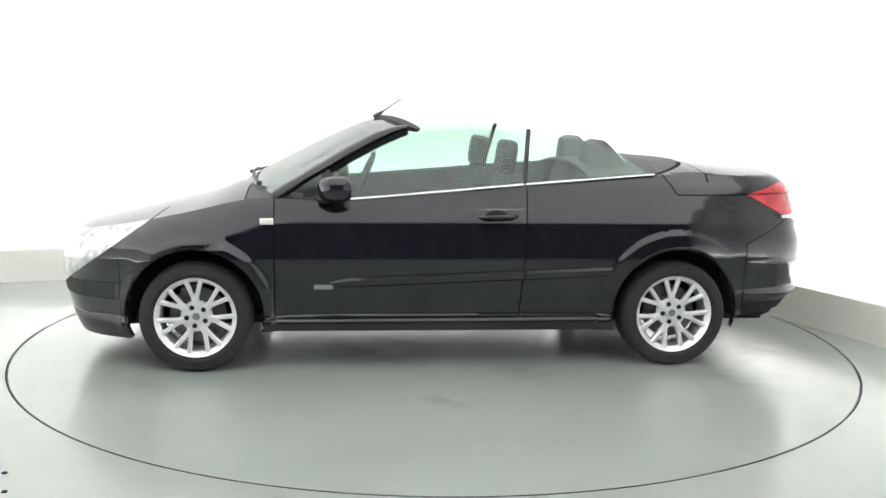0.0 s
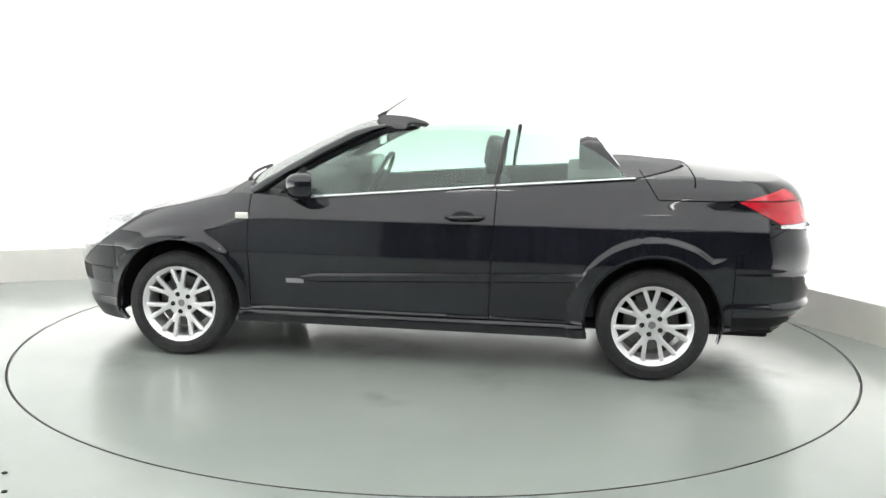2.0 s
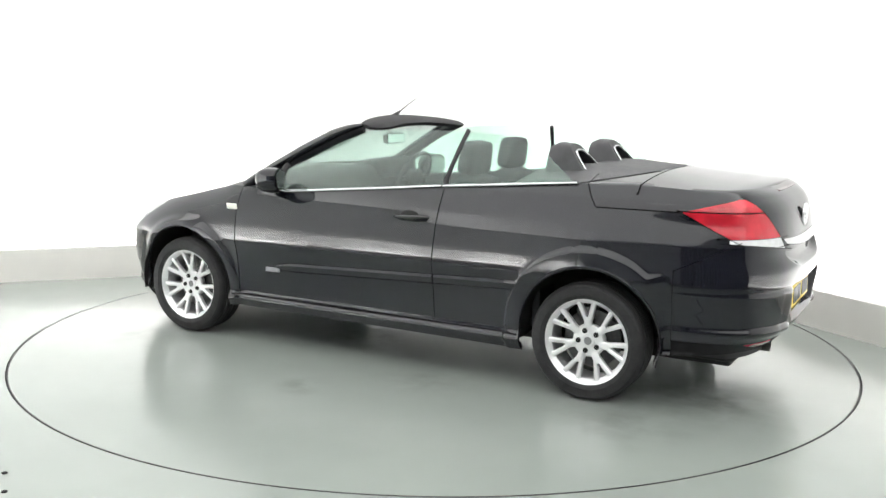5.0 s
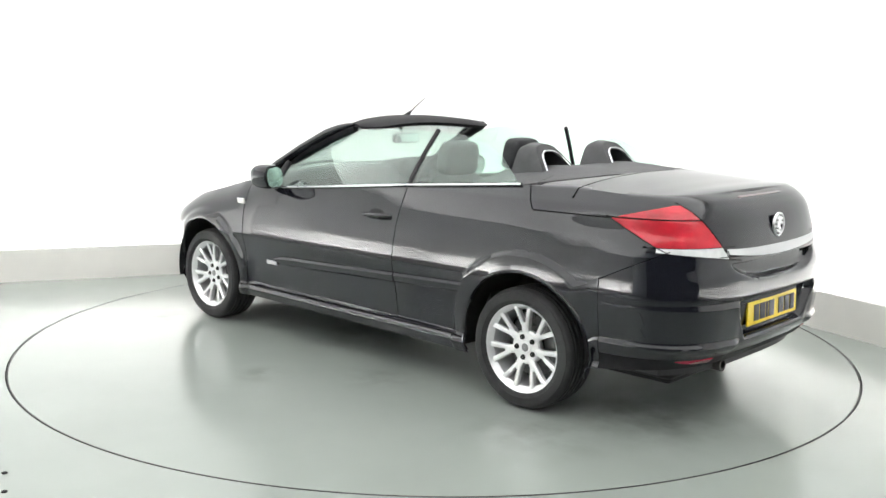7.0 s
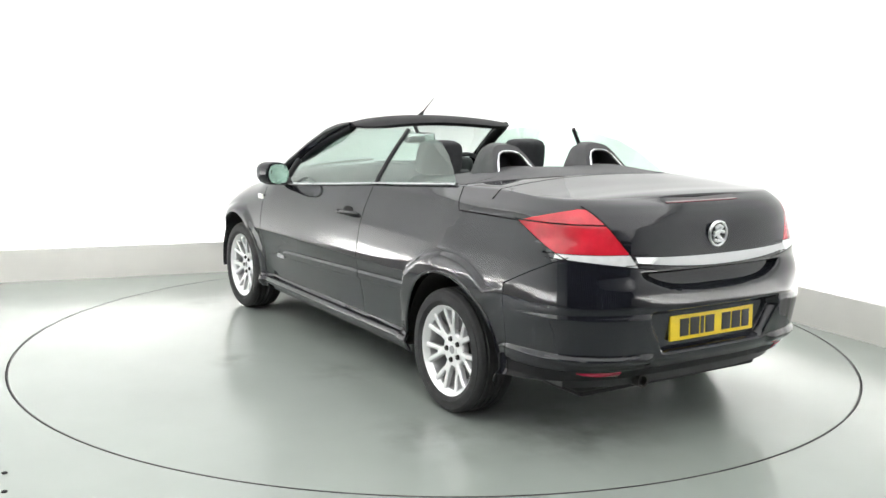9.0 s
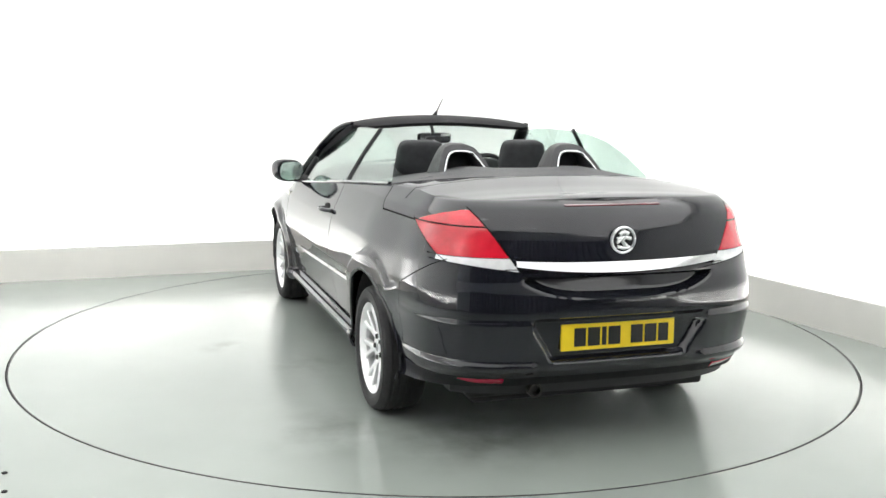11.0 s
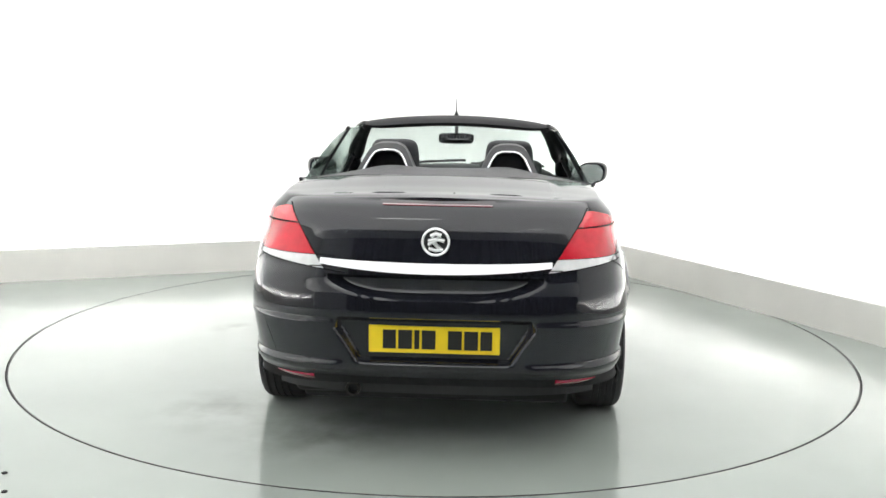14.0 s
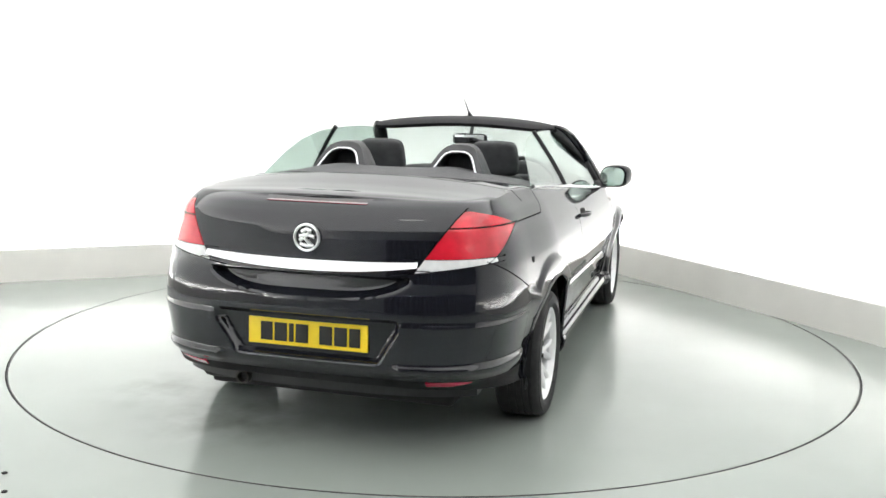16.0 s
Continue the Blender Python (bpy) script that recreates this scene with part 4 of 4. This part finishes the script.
def build_cabin(car):
    part("cabin_floor", box(-0.95, 0.95, -0.7, 0.7, 0.30, 0.34), M_DASH, car)
    part("rear_bulkhead", box(-1.0, -0.96, -0.7, 0.7, 0.3, 1.06), M_SEAT, car)
    dash = part("dashboard", cushion((0.5, 1.36, 0.36), pose(0.78, 0, 0.83, 0, 6, 0)), M_DASH, car, "black moulded dashboard")
    part("instrument_hood", cushion((0.26, 0.42, 0.14), pose(0.62, -0.36, 0.99, 0, 8, 0)), M_DASH, dash)
    part("centre_console", box(-0.35, 0.6, -0.11, 0.11, 0.33, 0.62, 0.03), M_DASH, car)
    for s in (1, -1):
        # inner door card and rear side trim, up to the waist
        b = bmesh.new()
        rows = []
        for k in range(31):
            x = 0.74 - 1.60 * k / 30
            zt = z_top(x)
            yo = side_y(x, zt)
            rows.append([b.verts.new((x, s * y, z)) for y, z in ((yo - 0.004, zt + 0.002), (yo - 0.03, zt + 0.012), (yo - 0.075, zt + 0.004), (yo - 0.095, zt - 0.05), (0.69, 0.6), (0.70, 0.32))])
        for p, q in zip(rows, rows[1:]):
            for j in range(5):
                b.faces.new((p[j], p[j + 1], q[j + 1], q[j]))
        part("door_card", b, M_DASH, car, "black inner door trim")
        # front seat
        y = 0.325 * s
        dx = -0.035 * s
        seat = part("front_seat", cushion((0.54, 0.52, 0.2), pose(-0.02, y, 0.50, 0, -6, 0)), M_SEAT, car, "dark cloth front seat")
        part("backrest", cushion((0.16, 0.52, 0.58), pose(-0.345 + dx, y, 0.76, 0, -14, 0), taper_top=0.22, curve=0.12), M_SEAT, seat)
        part("headrest", cushion((0.10, 0.29, 0.19), pose(-0.39 + dx, y, 1.135, 0, -8, 0), taper_top=0.12, curve=0.1), M_SEAT, seat)
        # rear seat and hoop
        rear = part("rear_seat", cushion((0.46, 0.5, 0.2), pose(-0.66, y, 0.50, 0, -10, 0)), M_SEAT, car, "dark cloth rear seat")
        part("backrest", cushion((0.12, 0.5, 0.54), pose(-0.91, y, 0.80, 0, -8, 0), taper_top=0.1), M_SEAT, rear)
        build_hoop(car, s)
    # steering wheel on the driver's side
    wheel = lathe([(0.185 + 0.014 * math.cos(radians(a)), 0.014 * math.sin(radians(a))) for a in range(0, 360, 36)], 48, close=True)
    rim_ob = part("steering_wheel", wheel, M_DASH, car, "black three-spoke steering wheel", m=pose(0.40, -0.36, 0.93, 0, 0, 90) @ pose(0, 0, 0, -24))
    part("wheel_boss", cushion((0.16, 0.05, 0.13), Matrix()), M_DASH, rim_ob)
    for a in (0, 180, 270):
        part("spoke", sweep([(0.05 * math.cos(radians(a)), 0, 0.05 * math.sin(radians(a))), (0.18 * math.cos(radians(a)), 0, 0.18 * math.sin(radians(a)))], 0.014, n=8), M_DASH, rim_ob)
    part("steering_column", sweep([(0.42, -0.36, 0.92), (0.66, -0.36, 0.82)], 0.04, n=12), M_DASH, car)
    # rear-view mirror hung from the header
    rv = part("rear_view_mirror", cushion((0.035, 0.225, 0.068), pose(0.33, 0.0, 1.21)), M_BLACK, car, "black rear-view mirror")
    part("mirror_stem", sweep([(0.34, 0, 1.23), (0.41, 0, 1.305)], 0.012, n=8), M_BLACK, rv)
    part("mirror_glass", box(0.309, 0.312, -0.098, 0.098, 1.183, 1.237, 0.001), M_MIRROR, rv)


def build_hoop(car, s):
    """Roll hoop behind a rear seat: a padded arch, open through, edged in chrome at the back."""
    def arch(x, half, h, z0, n=20):
        out = []
        for k in range(n + 1):
            f = abs(2 * k / n - 1)
            c = float(np.interp(f, [0, 0.2, 0.38, 0.55, 0.78, 1], [0, 0.26, 0.48, 0.64, 0.82, 1.0]))
            q = float(np.interp(f, [0, 0.2, 0.38, 0.55, 0.78, 1], [1, 0.99, 0.92, 0.75, 0.40, 0.0]))
            out.append(Vector((x, s * 0.305 + half * math.copysign(c, 0.5 - k / n), z0 + h * q)))
        return out
    secs = [(arch(-0.895, 0.135, 0.14, 1.085), arch(-0.9, 0.10, 0.105, 1.085)),
            (arch(-0.94, 0.15, 0.158, 1.085), arch(-0.94, 0.108, 0.12, 1.085)),
            (arch(-0.985, 0.152, 0.152, 1.085), arch(-0.99, 0.115, 0.115, 1.085))]
    # slanting rear edge
    outer, inner = arch(-1.0, 0.152, 0.152, 1.085), arch(-1.0, 0.122, 0.118, 1.085)
    for lst, back in ((outer, 0.13), (inner, 0.13)):
        for p in lst:
            p.x -= back * (1 - (p.z - 1.085) / 0.152)
    secs.append((outer, inner))
    bm = bmesh.new()
    grid = [[bm.verts.new(p) for p in o] + [bm.verts.new(p) for p in reversed(i)] for o, i in secs]
    for p, q in zip(grid, grid[1:]):
        for k in range(len(p)):
            bm.faces.new((p[k], p[(k + 1) % len(p)], q[(k + 1) % len(p)], q[k]))
    for g, rev in ((grid[0], False), (grid[-1], True)):
        n = len(g) // 2
        for k in range(n - 1):
            f = (g[k], g[k + 1], g[2 * n - 2 - k], g[2 * n - 1 - k])
            bm.faces.new(f if not rev else f[::-1])
    hoop = part("roll_hoop", bm, M_FABRIC, car, "black padded roll hoop")
    part("hoop_trim", sweep([p + Vector((-0.004, 0, 0)) for p in inner], 0.0065, n=8, up=(0, 0.3, 1)), M_CHROME, hoop, "bright chrome hoop edging")
    part("headrest_pad", cushion((0.05, 0.235, 0.13), pose(-0.925, s * 0.305, 1.125, 0, -6, 0), taper_top=0.45), M_SEAT, hoop)


def motions():
    rows_t, rows_c = [], []
    for k in range(33):
        t = k * 0.5
        a = 186.0363 - 7.0528 * t
        spin = pose(0, 0, 0, 0, 0, a)
        rows_t.append((t, spin))
        rows_c.append((t, spin @ Matrix.Translation((OX, OY, 0))))
    walk(turntable, rows_t)
    walk(car, rows_c)


studio()
turntable = build_turntable()
car = build_car()
motions()
